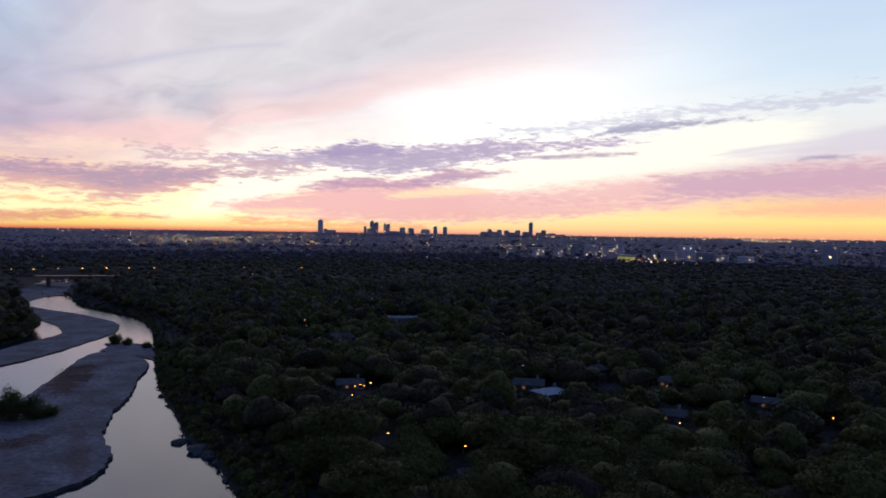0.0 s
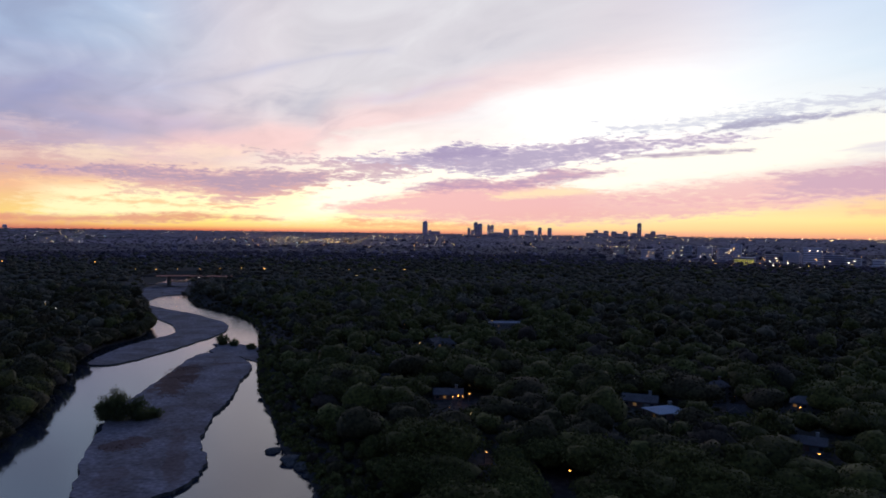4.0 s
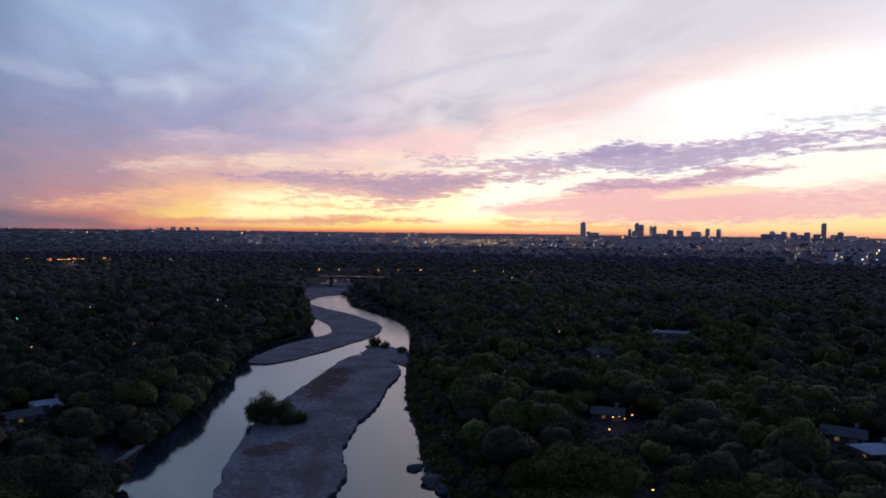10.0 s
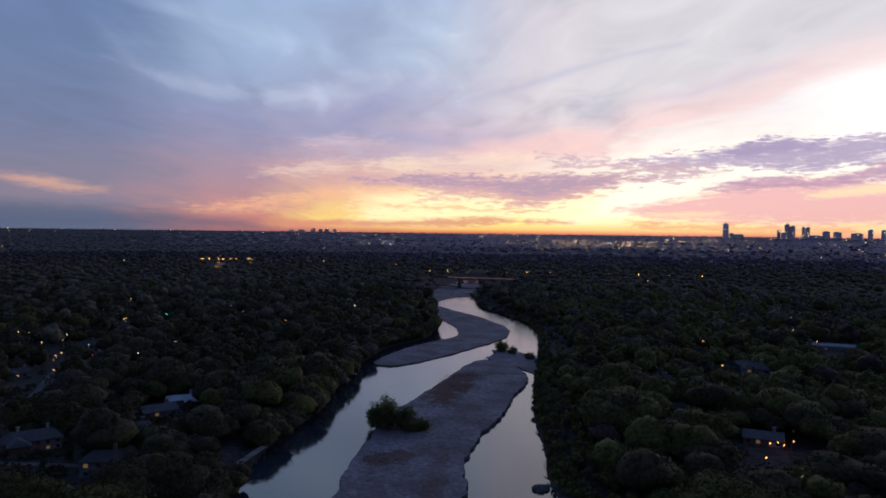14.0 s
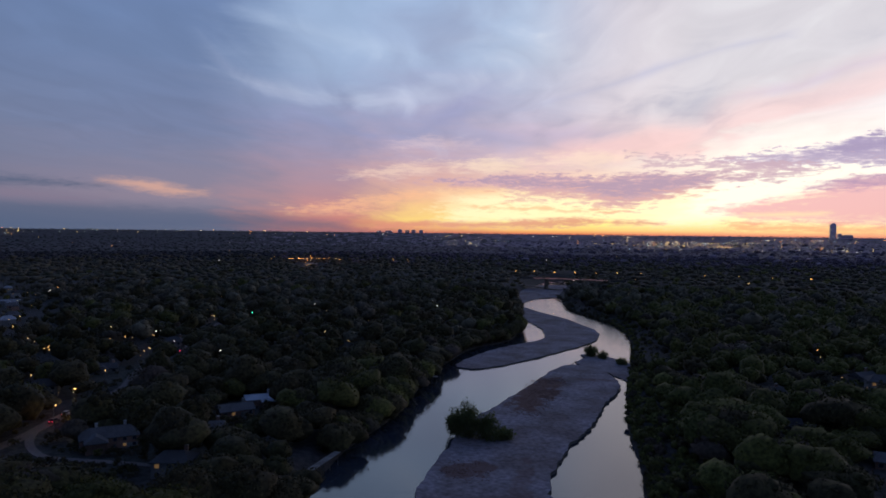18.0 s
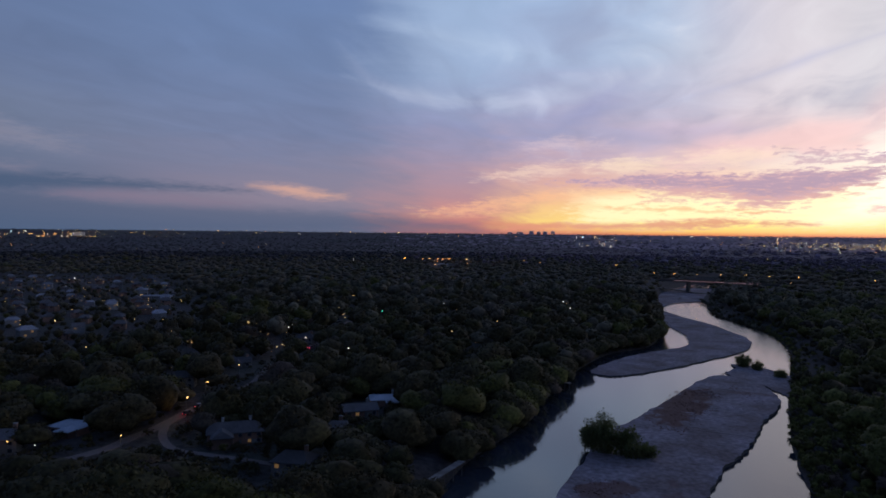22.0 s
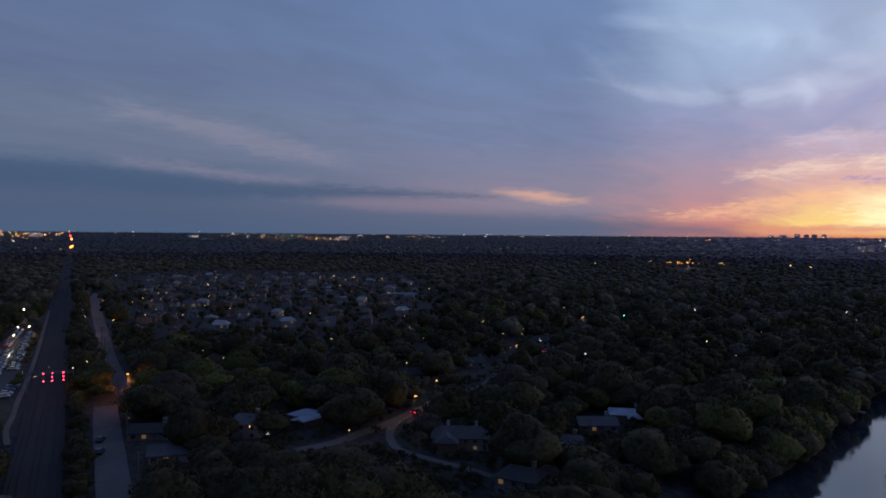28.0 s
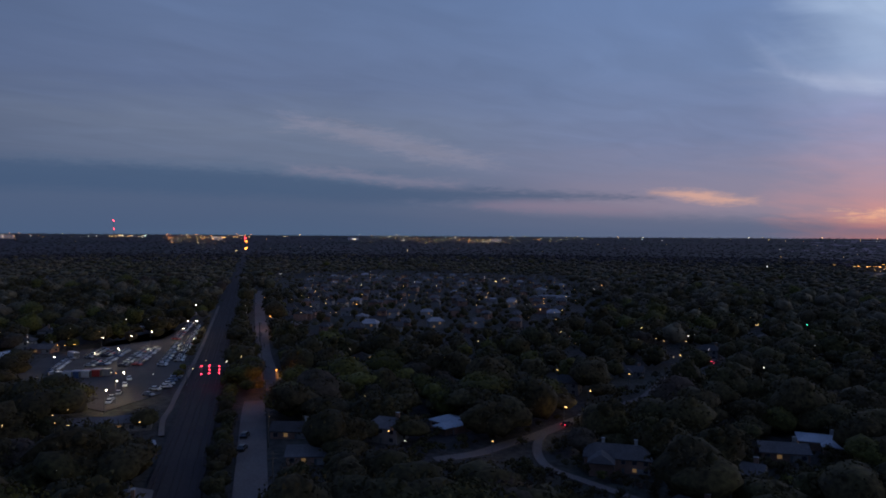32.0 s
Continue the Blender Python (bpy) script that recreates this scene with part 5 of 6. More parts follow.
def signal_gantry(x, y, turn):
    top = new("signal_gantry")
    top.matrix_basis = pose(x, y, 3.2, 0, 0, turn)
    for s in (-7.5, 7.5):
        bm = bmesh.new()
        rod(bm, (0, s, 0), (0, s, 7.4), 0.2, 0.16)
        part("post", bm, IRON, top)
    bm = bmesh.new()
    for dz in (6.6, 7.4):
        rod(bm, (0, -7.6, dz), (0, 7.6, dz), 0.1)
    for k in range(12):
        rod(bm, (0, -7.5 + k * 1.25, 6.6 + 0.8 * (k % 2)), (0, -6.25 + k * 1.25, 6.6 + 0.8 * ((k + 1) % 2)), 0.05)
    part("truss", bm, IRON, top)
    for s in (-2.3, 0.6, 4.2):
        bm = bmesh.new()
        box(bm, 0, s, 4.0, 0.3, 0.7, 3.4)
        head = part("signal_head", bm, IRON, top)
        for dz in (4.0, 6.8) if s < -2 else (4.0, 5.4, 6.8):
            bm = bmesh.new()
            ball(bm, 0.22, s, dz, 0.22, 2)
            part("lens", bm, RED, head, "glowing red lens")
    tagged(top, "steel signal gantry with rows of red lights over the tracks", "railway signal")


signal_gantry(-336, 44.4, 7.5)


LIT_FRONT = glow("lit_front_glow", (0.85, 0.75, 0.12), 0.45)


def bridge():
    top = new("bridge")
    bm = bmesh.new()
    a, b = Vector((-488, 799, 12.4)), Vector((-364, 834, 12.4))
    mid, d = (a + b) / 2, (b - a)
    box(bm, 0, 0, 0.3, d.length, 12, 1.1)
    bmesh.ops.transform(bm, matrix=Matrix.Translation(mid) @ pose(0, 0, 0, 0, 0, math.degrees(math.atan2(d.y, d.x))), verts=bm.verts)
    part("deck", bm, ASPHALT, top)
    for s in (-5.8, 5.8):
        bm = bmesh.new()
        box(bm, 0, s, 1.4, d.length, 0.3, 1.0)
        bmesh.ops.transform(bm, matrix=Matrix.Translation(mid) @ pose(0, 0, 0, 0, 0, math.degrees(math.atan2(d.y, d.x))), verts=bm.verts)
        part("parapet", bm, BARK, top)
    # an added glowing strip stands in for lamp light on the parapet
    bm = bmesh.new()
    box(bm, 0, -6.0, 1.5, 92, 0.12, 0.3)
    bmesh.ops.transform(bm, matrix=Matrix.Translation(mid) @ pose(0, 0, 0, 0, 0, math.degrees(math.atan2(d.y, d.x))), verts=bm.verts)
    part("parapet_glow", bm, PINK, top, "dim pink glow standing for the lit parapet")
    for k in (0.25, 0.5, 0.75):
        p = a + d * k
        bm = bmesh.new()
        box(bm, p.x, p.y, -2, 3, 9, 14.5, math.degrees(math.atan2(d.y, d.x)))
        part("pier", bm, ROCK, top)
    tagged(top, "long low concrete road bridge over the river", "bridge")


bridge()

# train lights far down the line
bm = bmesh.new()
box(bm, 0, 0, 0, 40, 3.2, 4.2)
train = part("train", bm, IRON)
train.matrix_basis = pose(-2420, -229, 9.6, 0, 0, 7.5)
tagged(train, "distant train with glowing head lamps on the railway", "train")
for k, (dy, dz, mat, r) in enumerate(((-2, 6, EMBER, 3.4), (2.5, 9, EMBER, 3.4), (-1, -12, RED, 3.2), (1, 30, EMBER, 3.6), (-3, 40, RED, 2.4))):
    bm = bmesh.new()
    ball(bm, 22, dy, dz + 2, r, 1, 0.7)
    part("head_lamp" if mat is WARM else "signal_lamp", bm, mat, train, "glowing lamp")


# ---- the skyline ----
def polar(a, r):
    return -math.sin(radians(a)) * r, math.cos(radians(a)) * r


g = np.random.default_rng(21)


def tower(a, width, top_z, dist=4300.0, mat=None, lit=3, crown=True, label="", taper=1.0):
    x, y = polar(a, dist)
    base = float(land(x, y)) - 2
    h = top_z - base
    ob = new("tower" if h > 30 else "block")
    ob.matrix_basis = pose(x, y, base, 0, 0, a + g.uniform(-12, 12))
    dep = width * g.uniform(0.7, 1.0)
    body_h = h * (0.94 if crown else 1.0)
    bm = bmesh.new()
    vs = box(bm, 0, 0, 0, width, dep, body_h)
    for v in vs:
        if v.co.z > body_h * 0.5:
            v.co.x *= taper
            v.co.y *= taper
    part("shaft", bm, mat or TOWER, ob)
    if crown:
        bm = bmesh.new()
        box(bm, g.uniform(-0.12, 0.12) * width, 0, body_h - 0.2, width * 0.6 * taper, dep * 0.6 * taper, h * 0.06 + 0.2)
        part("crown", bm, mat or TOWER, ob)
    # floors: dark bands of glass set round the shaft
    n = max(3, int(body_h / (4.5 if mat is TOWER_PALE else 7)))
    for k in range(n):
        bm = bmesh.new()
        s = 1 + (taper - 1) * (k + 0.5) / n
        box(bm, 0, 0, (k + 0.35) * body_h / n, width * s + 0.4, dep * s + 0.4, body_h / n * (0.2 if mat is TOWER_PALE else 0.3))
        part("window_band", bm, GLASS, ob)
    for k in range(lit):
        bm = bmesh.new()
        box(bm, g.uniform(-0.4, 0.4) * width, -dep / 2 - 0.6, g.uniform(0.15, 0.9) * body_h, 1.8, 0.5, 1.5)
        part("lit_window", bm, CITY[int(g.integers(0, 2))], ob, "lit window")
    tagged(ob, label or ("tall dark city tower against the sunset" if h > 30 else "dark city block against the sunset"), "tower" if h > 30 else "building", "skyline")
    return ob


for a, w, z in ((10.0, 30, 141), (6.4, 16, 104), (5.85, 24, 140), (5.5, 28, 130), (4.8, 15, 124), (4.52, 22, 122), (3.35, 36, 101), (2.65, 36, 98), (1.45, 52, 92), (0.65, 24, 111), (-0.15, 24, 109)):
    tower(a, w, z, lit=2, taper=0.94)
for a, w, z in ((9.15, 54, 80), (9.6, 20, 86), (6.1, 20, 92), (4.0, 60, 78), (-3.8, 26, 99), (-4.6, 30, 96), (-5.2, 30, 93), (-6.1, 30, 94), (-6.75, 40, 85), (-7.15, 24, 144), (-7.8, 34, 82), (-8.2, 28, 97),
                (-8.8, 56, 78), (-3.4, 50, 82), (-4.2, 40, 84), (-5.6, 44, 80), (-9.6, 50, 72)):
    tower(a, w, z, lit=1)
for a, w, z in ((41.2, 26, 84), (41.7, 24, 82), (42.3, 26, 86), (40.6, 24, 84), (43.2, 40, 78), (44.0, 30, 76)):
    tower(a, w, z, 4650, lit=1, label="far row of dark apartment towers on the horizon")
# pale blocks in the middle distance
for a, w, z, r in ((-19.25, 36, 49, 1750), (-18.0, 34, 36, 1800), (-20.6, 44, 33, 1780), (-29.1, 30, 56, 1900), (-7.8, 34, 34, 1950), (-5.6, 30, 36, 2100), (-9.4, 26, 33, 1950), (-12.0, 40, 40, 2200),
                   (-13.4, 36, 38, 2100), (-10.6, 36, 42, 2300), (-16.6, 28, 31, 1800), (-21.8, 30, 28, 1760), (-14.2, 30, 48, 2300), (-23.5, 30, 27, 1700)):
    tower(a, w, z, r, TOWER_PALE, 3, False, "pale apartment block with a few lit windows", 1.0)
for a, w, z, r in ((38.0, 60, 34, 3100), (36.2, 50, 32, 3100), (88.0, 50, 54, 3900), (98.5, 50, 56, 3900), (112.5, 60, 58, 3900), (113.5, 40, 64, 4000), (76.5, 50, 52, 3800)):
    tower(a, w, z, r, TOWER_PALE, 5, False, "far pale block with a few lit windows", 1.0)
front = tower(-14.8, 44, 24, 1760, TOWER_PALE, 0, False, "low building with a bright yellow lit front")
for k in range(4):
    for q in range(9):
        bm = bmesh.new()
        box(bm, -18 + q * 4.5, -23, 4 + k * 3.0, 3.4, 0.6, 1.5)
        part("lit_window", bm, LIT_FRONT, front, "lit yellow window")


def mast(a, r, top_z):
    x, y = polar(a, r)
    ob = new("radio_mast")
    ob.matrix_basis = pose(x, y, float(land(x, y)) - 1)
    bm = bmesh.new()
    h = top_z - float(land(x, y))
    for k in range(3):
        c, s = math.cos(k * 2.09), math.sin(k * 2.09)
        rod(bm, (2.2 * c, 2.2 * s, 0), (0.5 * c, 0.5 * s, h), 0.3, 0.2, 5)
    for k in range(12):
        rod(bm, (1.8 * (1 - k / 14), 0, h * k / 12), (-1.0 * (1 - k / 14), 1.4 * (1 - k / 14), h * (k + 1) / 12), 0.15, n=4)
    part("lattice", bm, IRON, ob)
    for f in (0.98, 0.45):
        bm = bmesh.new()
        ball(bm, 0, 0, h * f, 3.2)
        part("beacon", bm, RED, ob, "red warning beacon")
    tagged(ob, "thin lattice radio mast with red warning beacons", "mast")


mast(105.9, 4300, 142)

# ---- city lights in the distance ----
radii = np.linspace(1300, 4800, 700)


def seen_at(e):
    """Distance at which the treetops lie e degrees below the horizon of the valley."""
    v = np.degrees(np.arctan2(land(0 * radii, radii) + 12 - 68.5, radii))
    return float(np.interp(e, v, radii))


SPOTS = [[], [], [], []]
g = np.random.default_rng(33)


def lights(a0, a1, e0, e1, count, odds, size=1.0):
    for k in range(int(count * 1.1)):
        a, e = g.uniform(a0, a1), e0 + (e1 - e0) * (g.choice((0.1, 0.3, 0.42, 0.7, 0.85)) + g.normal(0, 0.06))
        r = seen_at(e)
        x, y = polar(a, r)
        s = r / 4300 * size * g.choice((0.75, 1.05, 1.45, 2.1), p=(0.45, 0.33, 0.16, 0.06))
        SPOTS[int(g.choice(4, p=odds))].append((x, y, float(land(x, y)) + 14.5, s))


GOLD, COOL, ORANGE, MIXED = (0.78, 0.1, 0.12, 0.0), (0.35, 0.5, 0.05, 0.1), (0.25, 0.05, 0.7, 0.0), (0.55, 0.2, 0.2, 0.05)
lights(15.0, 23.0, -0.95, -0.5, 170, (0.6, 0.2, 0.12, 0.08), 1.1)
lights(9.0, 24.5, -1.25, -0.2, 150, (0.6, 0.2, 0.12, 0.08))
lights(22.5, 28.0, -1.0, -0.4, 30, MIXED)
lights(23.0, 31.5, -0.35, -0.12, 36, COOL)
lights(8.0, 16.0, -0.6, -0.3, 30, GOLD)
lights(7.5, 11.0, -1.1, -0.75, 26, MIXED)
lights(-10.0, 7.0, -0.55, -0.1, 60, MIXED)
lights(-16.0, 3.0, -1.3, -0.6, 80, MIXED)
lights(-7.5, -4.0, -0.95, -0.8, 22, GOLD)
lights(-32.0, -19.0, -0.22, -0.02, 110, GOLD, 1.1)
lights(-26.5, -23.0, -0.35, -0.1, 40, GOLD, 1.3)
lights(-19.0, -8.0, -0.35, -0.05, 50, MIXED)
lights(-27.0, -12.0, -1.7, -0.7, 60, MIXED)
lights(-20.0, -12.5, -2.2, -1.6, 26, (0.4, 0.3, 0.3, 0.0), 1.4)
lights(-31.0, -28.0, -1.0, -0.85, 22, COOL)
lights(33.0, 40.0, -0.8, -0.3, 40, COOL)
lights(33.0, 56.0, -0.4, -0.05, 30, MIXED)
lights(56.0, 88.0, -0.34, -0.03, 90, COOL, 0.8)
lights(70.0, 84.0, -0.6, -0.15, 64, MIXED, 1.05)
lights(75.5, 83.0, -0.7, -0.35, 26, ORANGE, 1.1)
lights(84.0, 112.0, -0.38, -0.03, 60, MIXED, 0.95)
lights(96.0, 102.5, -0.5, 0.0, 60, ORANGE, 1.3)
lights(110.5, 115.0, -0.3, -0.05, 20, ORANGE, 1.0)
lights(103.5, 106.5, -0.3, -0.15, 14, COOL, 1.3)
lights(97.0, 102.0, -0.8, -0.4, 20, MIXED)
lights(-32.0, 30.0, -2.2, -1.2, 40, (0.5, 0.2, 0.3, 0.0), 0.9)
lights(30.0, 115.0, -1.6, -0.4, 46, (0.5, 0.2, 0.3, 0.0), 0.9)
lights(46.0, 50.0, -2.6, -2.35, 26, ORANGE, 1.5)
OCT = np.array(((1, 0, 0), (-1, 0, 0), (0, 1, 0), (0, -1, 0), (0, 0, 1), (0, 0, -1)), float)
OCT_F = np.array(((0, 2, 4), (2, 1, 4), (1, 3, 4), (3, 0, 4), (2, 0, 5), (1, 2, 5), (3, 1, 5), (0, 3, 5)))
for spots, mat, hue in zip(SPOTS, CITY, ("gold", "white", "orange", "cool green-white")):
    p = np.array(spots)
    v = (OCT[None] * (p[:, 3:4, None] * (1.2, 1.2, 0.8)) + p[:, None, :3]).reshape(-1, 3)
    f = (OCT_F[None] + 6 * np.arange(len(p))[:, None, None]).reshape(-1, 3)
    tagged(arrays("city_lights", v, f, [mat]), "countless small %s lights of the far city" % hue, "lights", kind="stuff")

# roofs of the far suburb, between the trees
g = np.random.default_rng(44)
PRISM = np.array(((-1, -1, 0), (1, -1, 0), (1, 1, 0), (-1, 1, 0), (-1, -1, 0.7), (1, -1, 0.7), (1, 1, 0.7), (-1, 1, 0.7), (-1, 0, 1), (1, 0, 1)), float)
PRISM_F = np.array(((0, 1, 5), (0, 5, 4), (1, 2, 6), (1, 6, 5), (2, 3, 7), (2, 7, 6), (3, 0, 4), (3, 4, 7), (4, 5, 9), (4, 9, 8), (6, 7, 8), (6, 8, 9), (5, 6, 9), (7, 4, 8)))
V = []
for k in range(550):
    r = 1500 * (3700 / 1500) ** g.random()
    x, y = polar(34 - 68 * g.random() ** 0.8, r)
    a = g.uniform(0, 3.14)
    p = PRISM * (g.uniform(5, 11), g.uniform(4, 7), g.uniform(8, 12))
    V.append(np.column_stack([p[:, 0] * math.cos(a) - p[:, 1] * math.sin(a) + x, p[:, 0] * math.sin(a) + p[:, 1] * math.cos(a) + y, p[:, 2] + float(land(x, y)) - 1]))
F = (PRISM_F[None] + 10 * np.arange(len(V))[:, None, None]).reshape(-1, 3)
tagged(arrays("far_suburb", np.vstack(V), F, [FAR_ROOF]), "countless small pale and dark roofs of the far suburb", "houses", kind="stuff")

# ---- things along the river ----
def boulder(x, y, r, seed, label="dark wet boulder at the water's edge"):
    bm = bmesh.new()
    bmesh.ops.create_icosphere(bm, subdivisions=3, radius=r)
    for v in bm.verts:
        k = 1 + 0.35 * noise.noise(v.co * (1.1 / r) + Vector((seed, 0, 0))) + 0.12 * noise.noise(v.co * (3.2 / r) + Vector((0, seed, 0)))
        v.co = Vector((v.co.x * k * 1.25, v.co.y * k, v.co.z * k * 0.55))
    ob = part("boulder", bm, ROCK)
    ob.matrix_basis = pose(x, y, r * 0.12, 0, 0, seed * 50)
    tagged(ob, label, "boulder", "boulders at the bank")


for k, (x, y, r) in enumerate(((-85.5, 226.5, 2.1), (-76, 218, 3.2), (-70.5, 213.5, 2.8), (-66, 207, 1.7), (-59, 193, 1.5))):
    boulder(x, y, r, k + 1)


def jetty(x, y, turn, length):
    top = new("jetty")
    top.matrix_basis = pose(x, y, 2.3, 0, 0, turn)
    for k in range(int(length / 0.5)):
        bm = bmesh.new()
        box(bm, 0, k * 0.5, 1.0, 2.2, 0.44, 0.1)
        part("plank", bm, PLANK, top)
    for k in range(4):
        for s in (-0.9, 0.9):
            bm = bmesh.new()
            rod(bm, (s, k * length / 3.4, -3.4), (s, k * length / 3.4, 1.1), 0.12)
            part("post", bm, BARK, top)
    tagged(top, "pale weathered jetty along the bank", "jetty")


jetty(-162.5, 188, 21, 17)
jetty(-221, 303, -62, 7)
HOUSES.append((-163, 196, 14, 9))


def bush(x, y, z, r, h, seed, label):
    """A feathery riverside thicket: arching stems with loose sprays of small leaves."""
    top = new("bush")
    top.matrix_basis = pose(x, y, z)
    g = np.random.default_rng(seed)
    bm = bmesh.new()
    V, shoots = [], int(14 + 3 * r)
    for k in range(shoots):
        a, out = g.uniform(0, 2 * np.pi), math.sqrt(g.uniform(0.02, 1.0))
        foot = np.array((0.45 * r * out * math.cos(a), 0.35 * r * out * math.sin(a), -0.3))
        tip = np.array((r * out * math.cos(a), 0.75 * r * out * math.sin(a), h * (1.02 - 0.5 * out ** 2) * g.uniform(0.72, 1.12)))
        rod(bm, foot, tip, 0.08, 0.02, 4)
        count = int(80 * h / 5)
        at = g.beta(1.7, 1.1, count)
        p = foot + (tip - foot) * at[:, None] + g.normal(0, 1, (count, 3)) * (0.16 + 0.09 * r + 0.05 * h * (1 - at[:, None])) * (1, 1, 0.8)
        p[:, 2] = np.maximum(p[:, 2], 0.05)
        s, t = g.normal(0, 0.18, (count, 3)), g.normal(0, 0.18, (count, 3))
        V.append(np.stack([p - s, p + s, p + t * 1.6], 1).reshape(-1, 3))
    part("stem", bm, BARK, top)
    V = np.vstack(V)
    crown = arrays("crown", V, np.arange(len(V)).reshape(-1, 3), [THIN_LEAF])
    crown.parent = top
    tagged(top, label, "bush")


bush(-154, 247.5, 0.9, 5.6, 11.5, 51, "feathery green thicket on the gravel bar")
bush(-159, 247.5, 0.9, 3.6, 8.5, 52, "upright green thicket beside a larger one on the gravel")
bush(-147, 250, 0.9, 5.2, 8.5, 55, "leafy thicket of saplings on the gravel bar")
bush(-143, 253, 0.9, 3.4, 4.4, 58, "low green scrub on the gravel bar")
bush(-196, 417, 0.3, 4.2, 7.0, 53, "small dark thicket at the tip of the gravel spit")
bush(-187, 414, 0.3, 3.0, 4.6, 56, "low dark thicket on the gravel spit")
bush(-172, 405, 0.3, 3.4, 3.8, 60, "leafy shrub where the spit meets the bank")


def snag(x, y, z, size, seed, label):
    """A bare drowned tree."""
    g = np.random.default_rng(seed)
    bm = bmesh.new()
    tip = Vector((size * 0.9, 0.2 * size, size * 0.55))
    rod(bm, (0, 0, -0.8), tip, 0.22 * size / 5, 0.06, 6)
    for k in range(12):
        p = tip * g.uniform(0.35, 0.95)
        rod(bm, p, p + Vector((g.uniform(-0.3, 0.5), g.uniform(-0.5, 0.5), g.uniform(0.1, 0.6))) * size * 0.5, 0.07, 0.02, 4)
    ob = part("snag", bm, BARK)
    ob.matrix_basis = pose(x, y, z, 0, 0, g.uniform(0, 360))
    tagged(ob, label, "dead tree", "snags in the river")


snag(-197, 272, 0.2, 6, 61, "bare branching snag leaning over the water")
snag(-191, 384, 0.4, 5, 62, "bare forked snag at the head of the gravel bar")
snag(-425, 685, 0.4, 9, 63, "bare snag in the far shallows")
snag(-404, 700, 0.2, 7, 64, "bare grey drift tree in the far shallows")

# rusty weed patches on the long bar
def weeds(points, z, seed, density):
    """Matted dead weed: many low overlapping tufts, thinning out at a ragged edge."""
    rim = spline(points, 8, True)
    g = np.random.default_rng(seed)
    lo, hi = rim.min(0) - 2, rim.max(0) + 2
    p = g.uniform(lo, hi, (int(np.prod(hi - lo) * density), 2))
    depth = far_from(np.vstack([rim, rim[:1]]), p[:, 0], p[:, 1]) * np.where(inside(rim, p[:, 0], p[:, 1]), 1, -1)
    wave = 1.4 * np.sin(p[:, 0] * 0.9 + p[:, 1] * 0.35) + 1.1 * np.sin(p[:, 1] * 0.7 - p[:, 0] * 0.5) + g.normal(0, 0.8, len(p))
    p = p[depth + wave > 0.4]
    v = ICO_V[None] * (g.uniform(0.12, 0.3, (len(p), 1, 1)) * (1, 1, 0.7)) * g.uniform(0.7, 1.2, (len(p), 12, 1))
    v = v + np.concatenate([p, np.full((len(p), 1), z)], 1)[:, None]
    f = (ICO_F[None] + 12 * np.arange(len(p))[:, None, None]).reshape(-1, 3)
    tagged(arrays("weed_patch", v.reshape(-1, 3), f, [SILT]), "matted rusty brown weed on gravel", "weeds", "weed patches", "stuff")


weeds([(-160, 281), (-168, 296), (-175, 316), (-183, 334), (-184, 348), (-174, 350), (-164, 336), (-158, 316), (-152, 298), (-150, 284)], 1.0, 71, 1.2)
weeds([(-142, 226), (-137, 229), (-128, 224), (-126, 215), (-131, 212), (-140, 217)], 1.0, 72, 1.0)
weeds([(-172, 366), (-152, 348), (-154, 345), (-175, 361)], 1.0, 74, 0.5)

# ---- trees ----
NEAR = [crown_shape(100 + k, 26, 2000, 0.36, 1.14 + 0.1 * (k % 3), 0.92 + 0.1 * (k % 2), puff=0.95) for k in range(6)]
MID = [crown_shape(200 + k, 9, 330, 0.46, 1.14, 0.88 + 0.1 * (k % 3)) for k in range(7)]
LOW = [crown_shape(300 + k, 4, 64, 0.66, puff=0.85) for k in range(6)]
FAR = [crown_shape(400 + k, 1, 5, 1.1, dome=False) for k in range(5)]
HORIZON = [crown_shape(450 + k, 1, 0, 1.0, dome=False) for k in range(5)]
SCRUB = [crown_shape(500 + k, 3, 80, 0.9, dome=False) for k in range(5)]

tx, ty = stand(120, 360, 8.8, 1)
order = np.argsort(np.hypot(tx + 25, ty - 55))
px_, py_ = tx[order], ty[order]
near_n = 300


def tree_model(k, sv, sf, mat):
    top = new("tree")
    bm = bmesh.new()
    rod(bm, (0, 0, -0.5), (0, 0, 5.2), 0.32, 0.18, 7)
    g = np.random.default_rng(k)
    for b in range(5):
        a = b * 1.26 + g.uniform(-0.3, 0.3)
        rod(bm, (0, 0, 3.0 + 0.4 * b), (2.4 * math.cos(a), 2.4 * math.sin(a), 5.6 + 0.5 * b), 0.12, 0.04, 5)
    part("trunk", bm, BARK, top)
    crown = arrays("crown", sv + (0, 0, 6.3), sf, [mat], smooth=True)
    crown.parent = top
    return top


